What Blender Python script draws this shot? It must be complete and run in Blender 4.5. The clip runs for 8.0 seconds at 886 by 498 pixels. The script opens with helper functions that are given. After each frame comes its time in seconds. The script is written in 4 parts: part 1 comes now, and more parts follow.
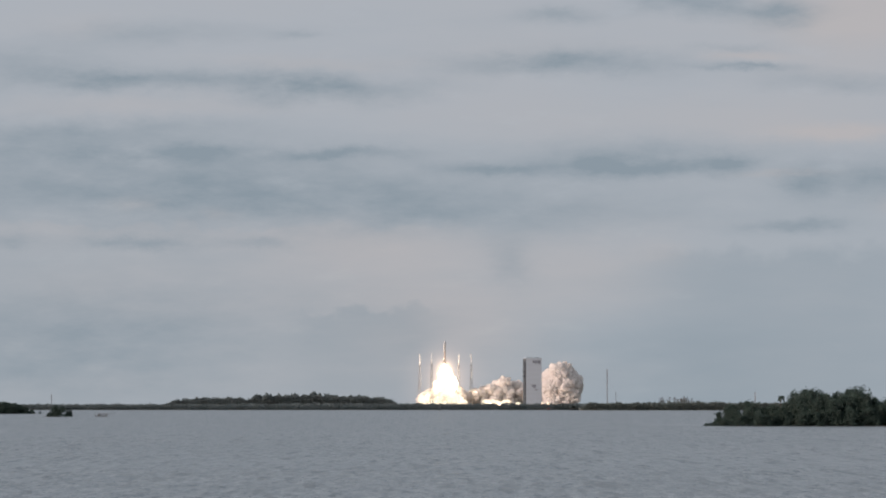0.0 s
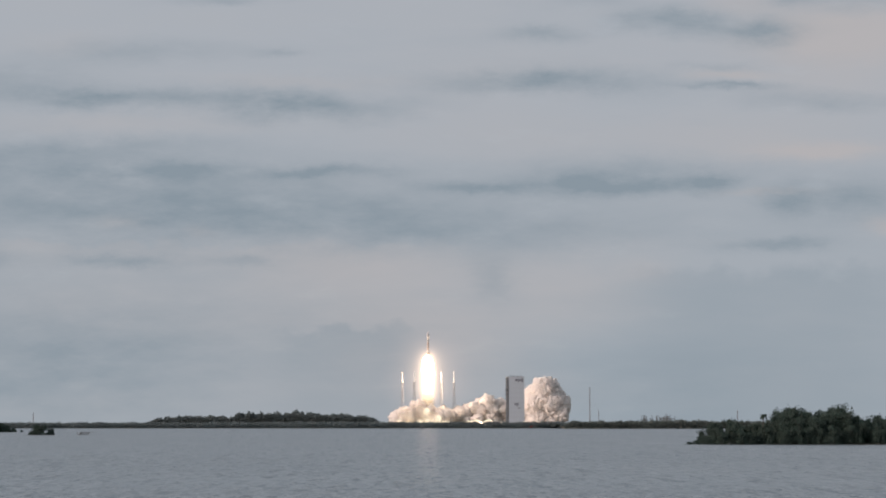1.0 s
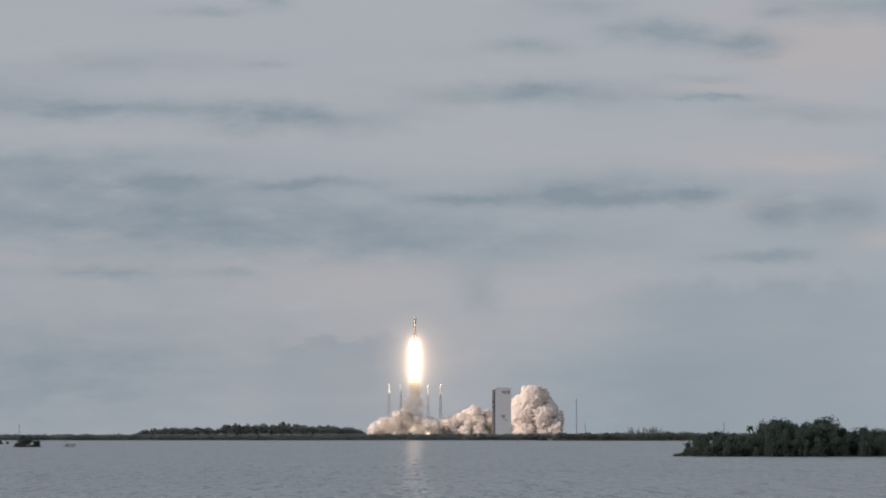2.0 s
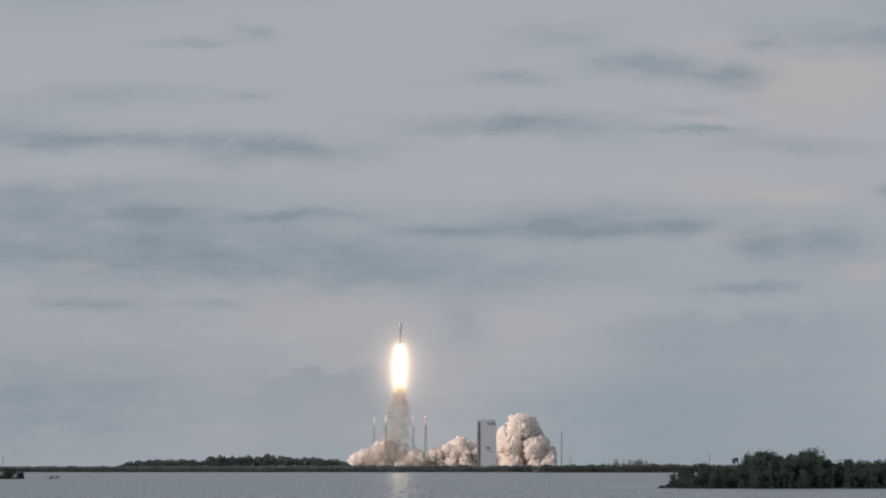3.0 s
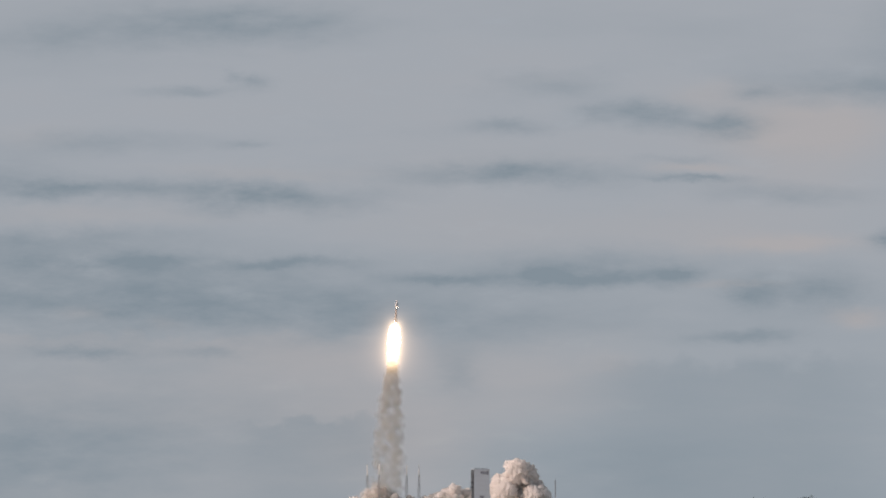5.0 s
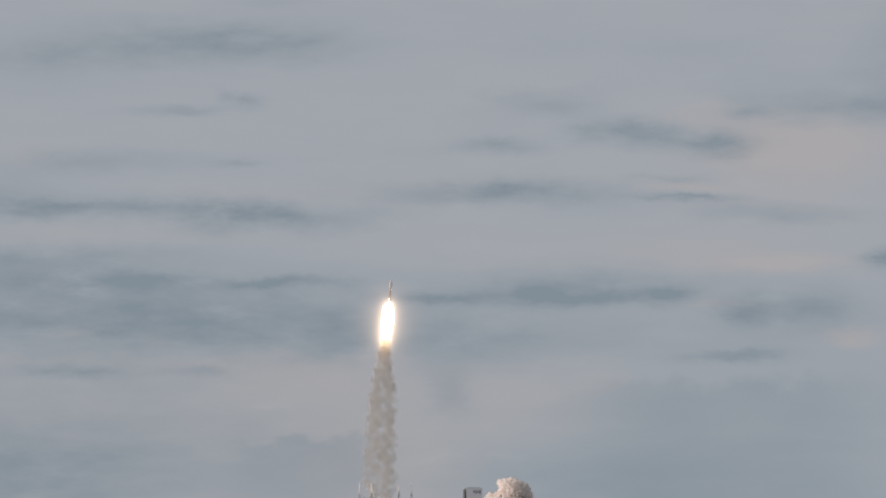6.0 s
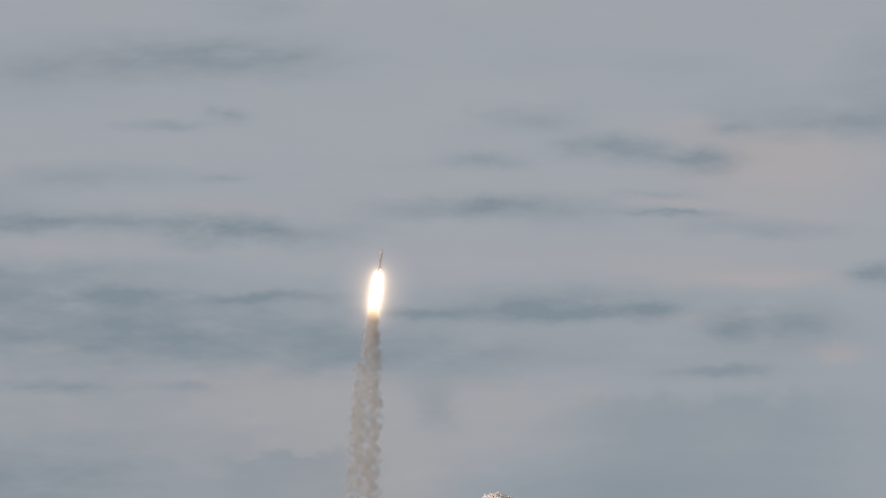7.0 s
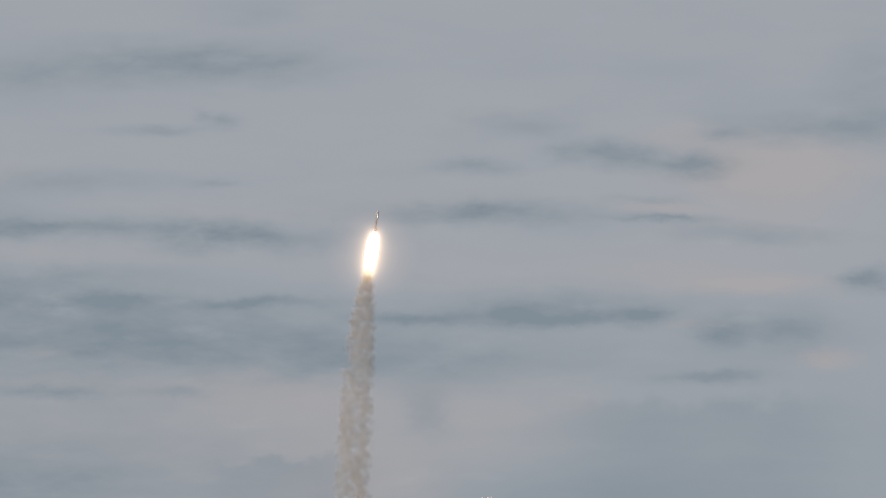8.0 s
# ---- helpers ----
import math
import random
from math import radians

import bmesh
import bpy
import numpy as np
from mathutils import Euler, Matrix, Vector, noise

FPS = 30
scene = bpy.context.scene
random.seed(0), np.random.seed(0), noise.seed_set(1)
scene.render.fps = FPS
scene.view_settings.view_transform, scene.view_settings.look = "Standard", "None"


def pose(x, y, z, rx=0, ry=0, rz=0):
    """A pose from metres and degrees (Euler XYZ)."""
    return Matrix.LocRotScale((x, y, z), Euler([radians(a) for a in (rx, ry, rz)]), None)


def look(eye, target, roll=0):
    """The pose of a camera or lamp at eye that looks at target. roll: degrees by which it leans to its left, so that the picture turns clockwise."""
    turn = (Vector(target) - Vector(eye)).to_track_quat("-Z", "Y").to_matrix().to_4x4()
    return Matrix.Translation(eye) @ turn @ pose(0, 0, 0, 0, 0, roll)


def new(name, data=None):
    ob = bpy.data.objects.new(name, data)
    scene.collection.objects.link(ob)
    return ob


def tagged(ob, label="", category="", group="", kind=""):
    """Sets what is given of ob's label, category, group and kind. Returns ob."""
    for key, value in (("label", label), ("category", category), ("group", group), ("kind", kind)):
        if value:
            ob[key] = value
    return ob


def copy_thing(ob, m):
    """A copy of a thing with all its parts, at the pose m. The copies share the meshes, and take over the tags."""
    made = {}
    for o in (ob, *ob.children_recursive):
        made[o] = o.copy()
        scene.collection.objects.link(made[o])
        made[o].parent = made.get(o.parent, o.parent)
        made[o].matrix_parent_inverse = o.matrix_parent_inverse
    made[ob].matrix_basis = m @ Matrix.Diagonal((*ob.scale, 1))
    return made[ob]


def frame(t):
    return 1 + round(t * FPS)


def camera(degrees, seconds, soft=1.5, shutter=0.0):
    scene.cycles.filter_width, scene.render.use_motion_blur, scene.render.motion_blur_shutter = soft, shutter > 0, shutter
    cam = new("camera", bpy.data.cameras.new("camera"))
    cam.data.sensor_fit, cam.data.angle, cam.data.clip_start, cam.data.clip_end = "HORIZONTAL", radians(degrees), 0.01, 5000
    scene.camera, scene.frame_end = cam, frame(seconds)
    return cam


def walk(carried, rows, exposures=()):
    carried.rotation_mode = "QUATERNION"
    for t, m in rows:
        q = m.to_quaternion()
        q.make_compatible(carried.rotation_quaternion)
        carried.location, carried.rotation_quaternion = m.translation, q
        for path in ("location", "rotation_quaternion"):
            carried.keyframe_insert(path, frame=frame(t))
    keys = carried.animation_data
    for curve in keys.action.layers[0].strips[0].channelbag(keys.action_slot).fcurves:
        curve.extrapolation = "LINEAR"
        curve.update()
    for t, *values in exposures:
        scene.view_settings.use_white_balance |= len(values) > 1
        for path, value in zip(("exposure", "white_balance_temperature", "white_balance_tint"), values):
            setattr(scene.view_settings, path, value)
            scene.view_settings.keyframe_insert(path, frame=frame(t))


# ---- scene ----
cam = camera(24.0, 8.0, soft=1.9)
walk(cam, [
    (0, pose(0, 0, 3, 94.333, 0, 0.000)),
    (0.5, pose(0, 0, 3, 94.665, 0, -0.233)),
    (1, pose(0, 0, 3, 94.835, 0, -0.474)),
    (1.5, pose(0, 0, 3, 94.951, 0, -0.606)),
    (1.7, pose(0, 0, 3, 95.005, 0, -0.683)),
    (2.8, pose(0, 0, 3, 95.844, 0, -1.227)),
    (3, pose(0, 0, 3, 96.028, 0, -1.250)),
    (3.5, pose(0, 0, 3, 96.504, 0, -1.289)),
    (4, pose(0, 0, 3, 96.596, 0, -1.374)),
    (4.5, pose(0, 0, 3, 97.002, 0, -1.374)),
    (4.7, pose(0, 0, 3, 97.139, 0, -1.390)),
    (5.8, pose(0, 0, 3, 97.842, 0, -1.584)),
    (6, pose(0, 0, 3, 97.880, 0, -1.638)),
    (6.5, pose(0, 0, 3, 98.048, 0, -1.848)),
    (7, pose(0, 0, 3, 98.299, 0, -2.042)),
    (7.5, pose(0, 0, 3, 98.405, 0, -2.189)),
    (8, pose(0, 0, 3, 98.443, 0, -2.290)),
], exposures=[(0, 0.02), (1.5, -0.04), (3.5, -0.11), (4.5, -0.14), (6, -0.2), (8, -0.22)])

scene.cycles.transparent_max_bounces = 256
FIRE_POWER = 42.0

# ---- world: an overcast dawn sky, banded with cloud ----
world = bpy.data.worlds.new("sky")
scene.world = world
world.use_nodes = True
wn = world.node_tree
wn.nodes.clear()


def wnode(kind, **values):
    n = wn.nodes.new(kind)
    for key, value in values.items():
        n.inputs[key].default_value = value
    return n


def wmath(op, a, b=0.0, c=0.0):
    n = wn.nodes.new("ShaderNodeMath")
    n.operation = op
    for socket, value in zip(n.inputs, (a, b, c)):
        if isinstance(value, (int, float)):
            socket.default_value = value
        else:
            wn.links.new(value, socket)
    return n.outputs[0]


def wmix(fac, a, b):
    n = wn.nodes.new("ShaderNodeMix")
    n.data_type = "RGBA"
    for socket, value in ((n.inputs[0], fac), (n.inputs[6], a), (n.inputs[7], b)):
        if isinstance(value, (int, float, tuple)):
            socket.default_value = value
        else:
            wn.links.new(value, socket)
    return n.outputs[2]


def wnoise(su, sv, scale, detail, seed, rough=0.55):
    v = wnode("ShaderNodeCombineXYZ")
    wn.links.new(wmath("MULTIPLY", su, scale), v.inputs[0])
    wn.links.new(wmath("MULTIPLY", sv, scale), v.inputs[1])
    v.inputs[2].default_value = seed
    n = wnode("ShaderNodeTexNoise", Scale=1.0, Detail=detail, Roughness=rough)
    wn.links.new(v.outputs[0], n.inputs["Vector"])
    return n.outputs["Fac"]


coord = wnode("ShaderNodeTexCoord")
split = wnode("ShaderNodeSeparateXYZ")
wn.links.new(coord.outputs["Generated"], split.inputs[0])
ahead = wmath("MAXIMUM", wmath("ABSOLUTE", split.outputs[1]), 0.3)
su0 = wmath("DIVIDE", split.outputs[0], ahead)
sv0 = wmath("DIVIDE", split.outputs[2], ahead)
# ragged edges
warp_a = wmath("SUBTRACT", wnoise(su0, wmath("MULTIPLY", sv0, 2.5), 24.0, 8, 3.1, 0.68), 0.5)
warp_b = wmath("SUBTRACT", wnoise(su0, wmath("MULTIPLY", sv0, 2.0), 30.0, 8, 8.7, 0.68), 0.5)
su = wmath("MULTIPLY_ADD", warp_a, 0.030, su0)
sv = wmath("MULTIPLY_ADD", warp_b, 0.0140, sv0)


def bank(u, v, ru, rv, amount):
    """A soft cloud bank at bearing u and height v (tangents), half-widths ru, rv."""
    a = wmath("POWER", wmath("DIVIDE", wmath("SUBTRACT", su, u), ru * 1.15), 2.0)
    b = wmath("POWER", wmath("DIVIDE", wmath("SUBTRACT", sv, v), rv * 1.5), 2.0)
    r = wmath("ADD", a, b)
    return wmath("MULTIPLY", wmath("POWER", 2.718, wmath("MULTIPLY", r, -1.0)), amount * 1.12)


def total(values):
    s = values[0]
    for v in values[1:]:
        s = wmath("ADD", s, v)
    return s


streak = wnoise(su0, wmath("MULTIPLY", sv0, 4.5), 8.0, 8, 1.3, 0.55)
streak2 = wnoise(su0, wmath("MULTIPLY", sv0, 3.0), 30.0, 8, 5.9, 0.6)
HIGH_SHADE = (
    (-0.0912, 0.2403, 0.0461, 0.007, 0.6), (-0.1651, 0.2325, 0.0325, 0.0049, 0.35), (-0.0388, 0.2394, 0.0244, 0.006, 0.28), (-0.1001, 0.2061, 0.0176, 0.0019, 0.45),
    (-0.0692, 0.2106, 0.007, 0.0022, 0.5), (-0.0786, 0.2136, 0.0022, 0.0022, 0.28), (-0.0715, 0.1792, 0.0098, 0.0016, 0.3), (-0.1391, 0.1804, 0.038, 0.0038, 0.3),
    (0.1007, 0.1962, 0.0114, 0.0033, 0.5), (0.1293, 0.1953, 0.0141, 0.0043, 0.72), (0.1615, 0.191, 0.0152, 0.0041, 0.78), (0.0582, 0.1889, 0.0174, 0.0024, 0.42),
    (0.0755, 0.2118, 0.0285, 0.0049, 0.32), (0.2258, 0.2102, 0.0434, 0.0049, 0.45), (0.1791, 0.2062, 0.0114, 0.0016, 0.28), (0.2574, 0.2322, 0.0244, 0.019, 0.28),
    (-0.0502, 0.2664, 0.0217, 0.0054, 0.22),
)
MIDDLE_SHADE = (
    (-0.1693, 0.1581, 0.0339, 0.0035, 0.55), (-0.1982, 0.1666, 0.0325, 0.006, 0.3), (-0.1242, 0.1567, 0.0407, 0.0033, 0.32), (-0.0736, 0.1545, 0.0258, 0.0054, 0.58),
    (-0.0394, 0.1534, 0.038, 0.0041, 0.42), (0.0564, 0.1658, 0.0447, 0.0038, 0.72), (0.1467, 0.1639, 0.0195, 0.0011, 0.55), (0.1386, 0.1733, 0.0141, 0.0014, 0.28),
    (0.0889, 0.1152, 0.038, 0.0038, 0.78), (0.0944, 0.1231, 0.0461, 0.0049, 0.34), (0.0235, 0.1141, 0.0244, 0.0019, 0.42), (0.1375, 0.1171, 0.0119, 0.0035, 0.55),
    (-0.1321, 0.1228, 0.0515, 0.0035, 0.62), (-0.0447, 0.1217, 0.0258, 0.0019, 0.48), (-0.1568, 0.1338, 0.0542, 0.0035, 0.38), (-0.214, 0.1267, 0.0352, 0.0081, 0.36),
    (0.1959, 0.157, 0.0325, 0.0038, 0.35), (0.2483, 0.1347, 0.0103, 0.0035, 1.0),
)
LOW_SHADE = (
    (-0.1237, 0.1047, 0.1139, 0.0114, 0.72), (0.0316, 0.0938, 0.0895, 0.0065, 0.36), (0.2033, 0.1083, 0.0258, 0.0065, 0.6), (0.1761, 0.1094, 0.0098, 0.0054, 0.4),
    (0.1676, 0.087, 0.0217, 0.0024, 0.3), (0.1742, 0.0881, 0.0141, 0.0024, 0.3), (-0.1493, 0.0788, 0.0249, 0.0022, 0.55), (-0.0908, 0.0782, 0.0141, 0.0019, 0.36),
    (0.0329, 0.07, 0.0092, 0.007, 0.32), (-0.0065, 0.0326, 0.019, 0.0081, 0.1), (-0.1798, 0.0217, 0.0813, 0.0163, 0.42), (0.0801, 0.0163, 0.0651, 0.0136, 0.22),
    (-0.2078, 0.0801, 0.0108, 0.0027, 0.35),
    (-0.1560, 0.0480, 0.0950, 0.0170, 0.26),
)
HIGH_GLOW = (
    (-0.1514, 0.1451, 0.0569, 0.0035, 0.35), (-0.0613, 0.1661, 0.0407, 0.0024, 0.35), (0.1454, 0.1691, 0.0149, 0.0016, 0.65), (0.1963, 0.1832, 0.0352, 0.0149, 0.62),
    (0.072, 0.1741, 0.0542, 0.0033, 0.12), (0.1529, 0.2057, 0.0163, 0.0038, 0.4), (-0.1738, 0.1846, 0.0244, 0.0038, 0.25), (0.2113, 0.192, 0.0434, 0.0092, 0.55),
    (0.1928, 0.1319, 0.0312, 0.0033, 0.85), (0.1492, 0.1391, 0.0488, 0.007, 0.35), (0.1679, 0.1119, 0.019, 0.0014, 0.6), (0.226, 0.0965, 0.0125, 0.003, 0.9),
    (0.0453, 0.1377, 0.0542, 0.007, 0.22), (0.0224, 0.1793, 0.0434, 0.0163, 0.12),
)
LOW_GLOW = (
    (-0.1487, 0.0987, 0.0103, 0.0027, 0.55), (-0.1086, 0.093, 0.007, 0.0022, 0.5), (-0.0364, 0.0788, 0.0488, 0.0076, 0.4), (-0.1725, 0.0856, 0.0596, 0.0038, 0.14),
    (-0.0228, 0.0543, 0.0624, 0.0163, 0.3), (0.0723, 0.0651, 0.0325, 0.0136, 0.42), (0.1049, 0.0747, 0.0092, 0.0033, 0.3), (-0.1314, 0.0543, 0.0895, 0.0108, 0.10),
    (0.0043, 0.0326, 0.0407, 0.019, 0.45), (0.0362, 0.0775, 0.0298, 0.0081, 0.1),
)
dark = total([bank(*b) for b in HIGH_SHADE + MIDDLE_SHADE + LOW_SHADE])
pale = total([bank(*b) for b in HIGH_GLOW + LOW_GLOW])
mottled = wmath("MULTIPLY_ADD", wmath("SUBTRACT", streak2, 0.5), 2.3, 1.0)
dark = wmath("MULTIPLY", dark, mottled)
lumps = wmath("SUBTRACT", wnoise(su0, wmath("MULTIPLY", sv0, 1.3), 62.0, 6, 11.5, 0.5), 0.5)


def cumulus(u, ru, top, soft, amount):
    """A heaped cloud mass from the horizon up to a lumpy top."""
    window = wmath("POWER", 2.718, wmath("MULTIPLY", wmath("POWER", wmath("ABSOLUTE", wmath("DIVIDE", wmath("SUBTRACT", su0, u), ru)), 4.0), -1.0))
    rim = wmath("SUBTRACT", wmath("MULTIPLY_ADD", lumps, 0.024, top), sv0)
    n = wnode("ShaderNodeMapRange", **{"From Min": 0.0, "From Max": soft})
    n.interpolation_type = "SMOOTHSTEP"
    wn.links.new(rim, n.inputs["Value"])
    return wmath("MULTIPLY", wmath("MULTIPLY", n.outputs[0], window), amount)


# heaped clouds low down, the grey mass beyond the building, and the clear upper edge of a pale sheet
dark = total([dark, cumulus(-0.0377, 0.034, 0.0488, 0.0040, 0.30), cumulus(0.1635, 0.066, 0.0801, 0.012, 0.42)])
pale = total([pale, cumulus(-0.1246, 0.150, 0.0886, 0.0030, 0.25)])
height = wnode("ShaderNodeMapRange", **{"From Min": 0.0, "From Max": 0.16})
wn.links.new(sv0, height.inputs["Value"])
base = wmix(height.outputs[0], (0.342, 0.388, 0.435, 1), (0.404, 0.432, 0.476, 1))
shade = wmath("MINIMUM", wmath("MAXIMUM", wmath("MULTIPLY_ADD", wmath("SUBTRACT", streak, 0.50), 0.55, dark), 0.0), 1.0)
glow = wmath("MINIMUM", wmath("MAXIMUM", wmath("MULTIPLY_ADD", wmath("SUBTRACT", 0.50, streak), 0.55, pale), 0.0), 1.0)
clouds = wmix(glow, base, (0.458, 0.444, 0.458, 1))
clouds = wmix(wmath("MULTIPLY", shade, 0.95), clouds, (0.245, 0.300, 0.350, 1))
sky_tex = wn.nodes.new("ShaderNodeTexSky")
sky_tex.sky_type = "NISHITA"
sky_tex.sun_disc = False
sky_tex.sun_elevation, sky_tex.sun_rotation = radians(18), radians(243)
thin = wmath("MULTIPLY", wmath("MAXIMUM", wmath("SUBTRACT", 0.40, streak2), 0.0), 0.02)
light = wnode("ShaderNodeBackground", Strength=1.0)
wn.links.new(wmix(thin, clouds, sky_tex.outputs[0]), light.inputs["Color"])
wout = wnode("ShaderNodeOutputWorld")
wn.links.new(light.outputs[0], wout.inputs["Surface"])

sun = new("sun", bpy.data.lights.new("sun", "SUN"))
sun.data.energy, sun.data.angle, sun.data.color = 3.7, radians(16), (1.0, 0.79, 0.69)
sun.matrix_world = look((-850, -430, 310), (0, 0, 0))


# ---- materials ----
def material(name, color, rough=0.8, metal=0.0, vary=0.25, scale=1.0, bump=0.0, bump_scale=6.0, island=0.0, second=None, coords="Object", leafy=0.0):
    """A surface with two scales of variation, and relief."""
    m = bpy.data.materials.new(name)
    m.use_nodes = True
    t = m.node_tree
    b = t.nodes["Principled BSDF"]
    b.inputs["Roughness"].default_value, b.inputs["Metallic"].default_value = rough, metal
    tc = t.nodes.new("ShaderNodeTexCoord")
    n1, n2 = t.nodes.new("ShaderNodeTexNoise"), t.nodes.new("ShaderNodeTexNoise")
    n1.inputs["Scale"].default_value, n1.inputs["Detail"].default_value = scale, 6
    n2.inputs["Scale"].default_value, n2.inputs["Detail"].default_value = scale * 9, 4
    for n in (n1, n2):
        t.links.new(tc.outputs[coords], n.inputs["Vector"])
    add = t.nodes.new("ShaderNodeMath")
    add.operation = "MULTIPLY_ADD"
    t.links.new(n2.outputs["Fac"], add.inputs[0])
    add.inputs[1].default_value = 0.5
    t.links.new(n1.outputs["Fac"], add.inputs[2])
    ramp = t.nodes.new("ShaderNodeMapRange")
    ramp.inputs["From Min"].default_value, ramp.inputs["From Max"].default_value = 0.5, 1.0
    t.links.new(add.outputs[0], ramp.inputs["Value"])
    mix = t.nodes.new("ShaderNodeMix")
    mix.data_type = "RGBA"
    t.links.new(ramp.outputs[0], mix.inputs[0])
    lo = tuple(c * (1 - vary) for c in color)
    hi = second or tuple(min(1, c * (1 + vary)) for c in color)
    mix.inputs[6].default_value, mix.inputs[7].default_value = (*lo, 1), (*hi, 1)
    out = mix.outputs[2]
    if island:
        g = t.nodes.new("ShaderNodeNewGeometry")
        hsv = t.nodes.new("ShaderNodeHueSaturation")
        r = t.nodes.new("ShaderNodeMapRange")
        r.inputs["To Min"].default_value, r.inputs["To Max"].default_value = 1 - island, 1 + island
        t.links.new(g.outputs["Random Per Island"], r.inputs["Value"])
        t.links.new(r.outputs[0], hsv.inputs["Value"])
        t.links.new(out, hsv.inputs["Color"])
        out = hsv.outputs[0]
    t.links.new(out, b.inputs["Base Color"])
    if leafy:
        thin = t.nodes.new("ShaderNodeBsdfTranslucent")
        t.links.new(out, thin.inputs[0])
        both = t.nodes.new("ShaderNodeMixShader")
        both.inputs[0].default_value = leafy
        t.links.new(b.outputs[0], both.inputs[1])
        t.links.new(thin.outputs[0], both.inputs[2])
        t.links.new(both.outputs[0], t.nodes["Material Output"].inputs[0])
    if bump:
        bp = t.nodes.new("ShaderNodeBump")
        bn = t.nodes.new("ShaderNodeTexNoise")
        bn.inputs["Scale"].default_value, bn.inputs["Detail"].default_value = bump_scale, 6
        t.links.new(tc.outputs[coords], bn.inputs["Vector"])
        t.links.new(bn.outputs["Fac"], bp.inputs["Height"])
        bp.inputs["Strength"].default_value, bp.inputs["Distance"].default_value = 0.6, bump
        t.links.new(bp.outputs[0], b.inputs["Normal"])
    return m


def water_material():
    """Choppy water: wavelets as a field of slopes on top of the modelled waves."""
    m = bpy.data.materials.new("water")
    m.use_nodes = True
    t = m.node_tree
    b = t.nodes["Principled BSDF"]
    b.inputs["Roughness"].default_value, b.inputs["IOR"].default_value = 0.30, 1.33
    tc = t.nodes.new("ShaderNodeTexCoord")
    geo = t.nodes.new("ShaderNodeNewGeometry")
    slope = geo.outputs["Normal"]
    # wavelets, wave groups and gusts, stretched along the camera's view: across, along, steepness
    for across, along, tilt, seed in ((4.8, 1.7, 0.95, 9.0), (2.8, 0.80, 1.15, 4.0), (1.9, 0.26, 1.15, 0.0), (0.8, 0.050, 0.34, 2.0), (0.12, 0.010, 0.10, 6.0)):
        mp = t.nodes.new("ShaderNodeMapping")
        mp.inputs["Location"].default_value = (seed, seed, seed)
        mp.inputs["Rotation"].default_value = (0, 0, radians(3))
        mp.inputs["Scale"].default_value = (across, along, 1)
        t.links.new(tc.outputs["Object"], mp.inputs["Vector"])
        n = t.nodes.new("ShaderNodeTexNoise")
        n.inputs["Scale"].default_value, n.inputs["Detail"].default_value = 1.0, 2
        t.links.new(mp.outputs[0], n.inputs["Vector"])
        sub = t.nodes.new("ShaderNodeVectorMath")
        sub.operation = "SUBTRACT"
        t.links.new(n.outputs["Color"], sub.inputs[0])
        sub.inputs[1].default_value = (0.5, 0.5, 0.5)
        mad = t.nodes.new("ShaderNodeVectorMath")
        mad.operation = "MULTIPLY_ADD"
        t.links.new(sub.outputs[0], mad.inputs[0])
        mad.inputs[1].default_value = (tilt * 0.7, tilt, 0)
        t.links.new(slope, mad.inputs[2])
        slope = mad.outputs[0]
    # all slopes lean toward the camera, fitted to the wave faces it sees
    lean = t.nodes.new("ShaderNodeVectorMath")
    lean.operation = "ADD"
    t.links.new(slope, lean.inputs[0])
    lean.inputs[1].default_value = (0, -0.065, 0)
    slope = lean.outputs[0]
    # steep little faces tilted to the camera, in short dashes sized for its view
    for across, along, low, face, seed in ((3.4, 0.85, 0.57, -0.85, 21.0), (1.5, 0.22, 0.585, -0.65, 25.0), (0.55, 0.045, 0.60, -0.30, 29.0)):
        mp = t.nodes.new("ShaderNodeMapping")
        mp.inputs["Location"].default_value = (seed, seed, seed)
        mp.inputs["Scale"].default_value = (across, along, 1)
        t.links.new(tc.outputs["Object"], mp.inputs["Vector"])
        n = t.nodes.new("ShaderNodeTexNoise")
        n.inputs["Scale"].default_value, n.inputs["Detail"].default_value = 1.0, 3
        t.links.new(mp.outputs[0], n.inputs["Vector"])
        cut = t.nodes.new("ShaderNodeMapRange")
        cut.inputs["From Min"].default_value, cut.inputs["From Max"].default_value = low, low + 0.09
        t.links.new(n.outputs["Fac"], cut.inputs["Value"])
        steep = t.nodes.new("ShaderNodeVectorMath")
        steep.operation = "MULTIPLY_ADD"
        t.links.new(cut.outputs[0], steep.inputs[0])
        steep.inputs[1].default_value = (0, face, 0)
        t.links.new(slope, steep.inputs[2])
        slope = steep.outputs[0]
    # calm lees beside the islet
    for x, y, rx, ry in ((39.5, 355, 8.0, 15.0), (66, 309, 22.0, 9.0)):
        mp = t.nodes.new("ShaderNodeMapping")
        mp.inputs["Location"].default_value = (-x / rx, -y / ry, 0)
        mp.inputs["Scale"].default_value = (1 / rx, 1 / ry, 0)
        t.links.new(tc.outputs["Object"], mp.inputs["Vector"])
        far = t.nodes.new("ShaderNodeVectorMath")
        far.operation = "LENGTH"
        t.links.new(mp.outputs[0], far.inputs[0])
        calm = t.nodes.new("ShaderNodeMapRange")
        calm.inputs["From Min"].default_value, calm.inputs["From Max"].default_value = 1.0, 0.5
        calm.inputs["To Max"].default_value = 0.85
        t.links.new(far.outputs["Value"], calm.inputs["Value"])
        still = t.nodes.new("ShaderNodeMix")
        still.data_type = "VECTOR"
        t.links.new(calm.outputs[0], still.inputs[0])
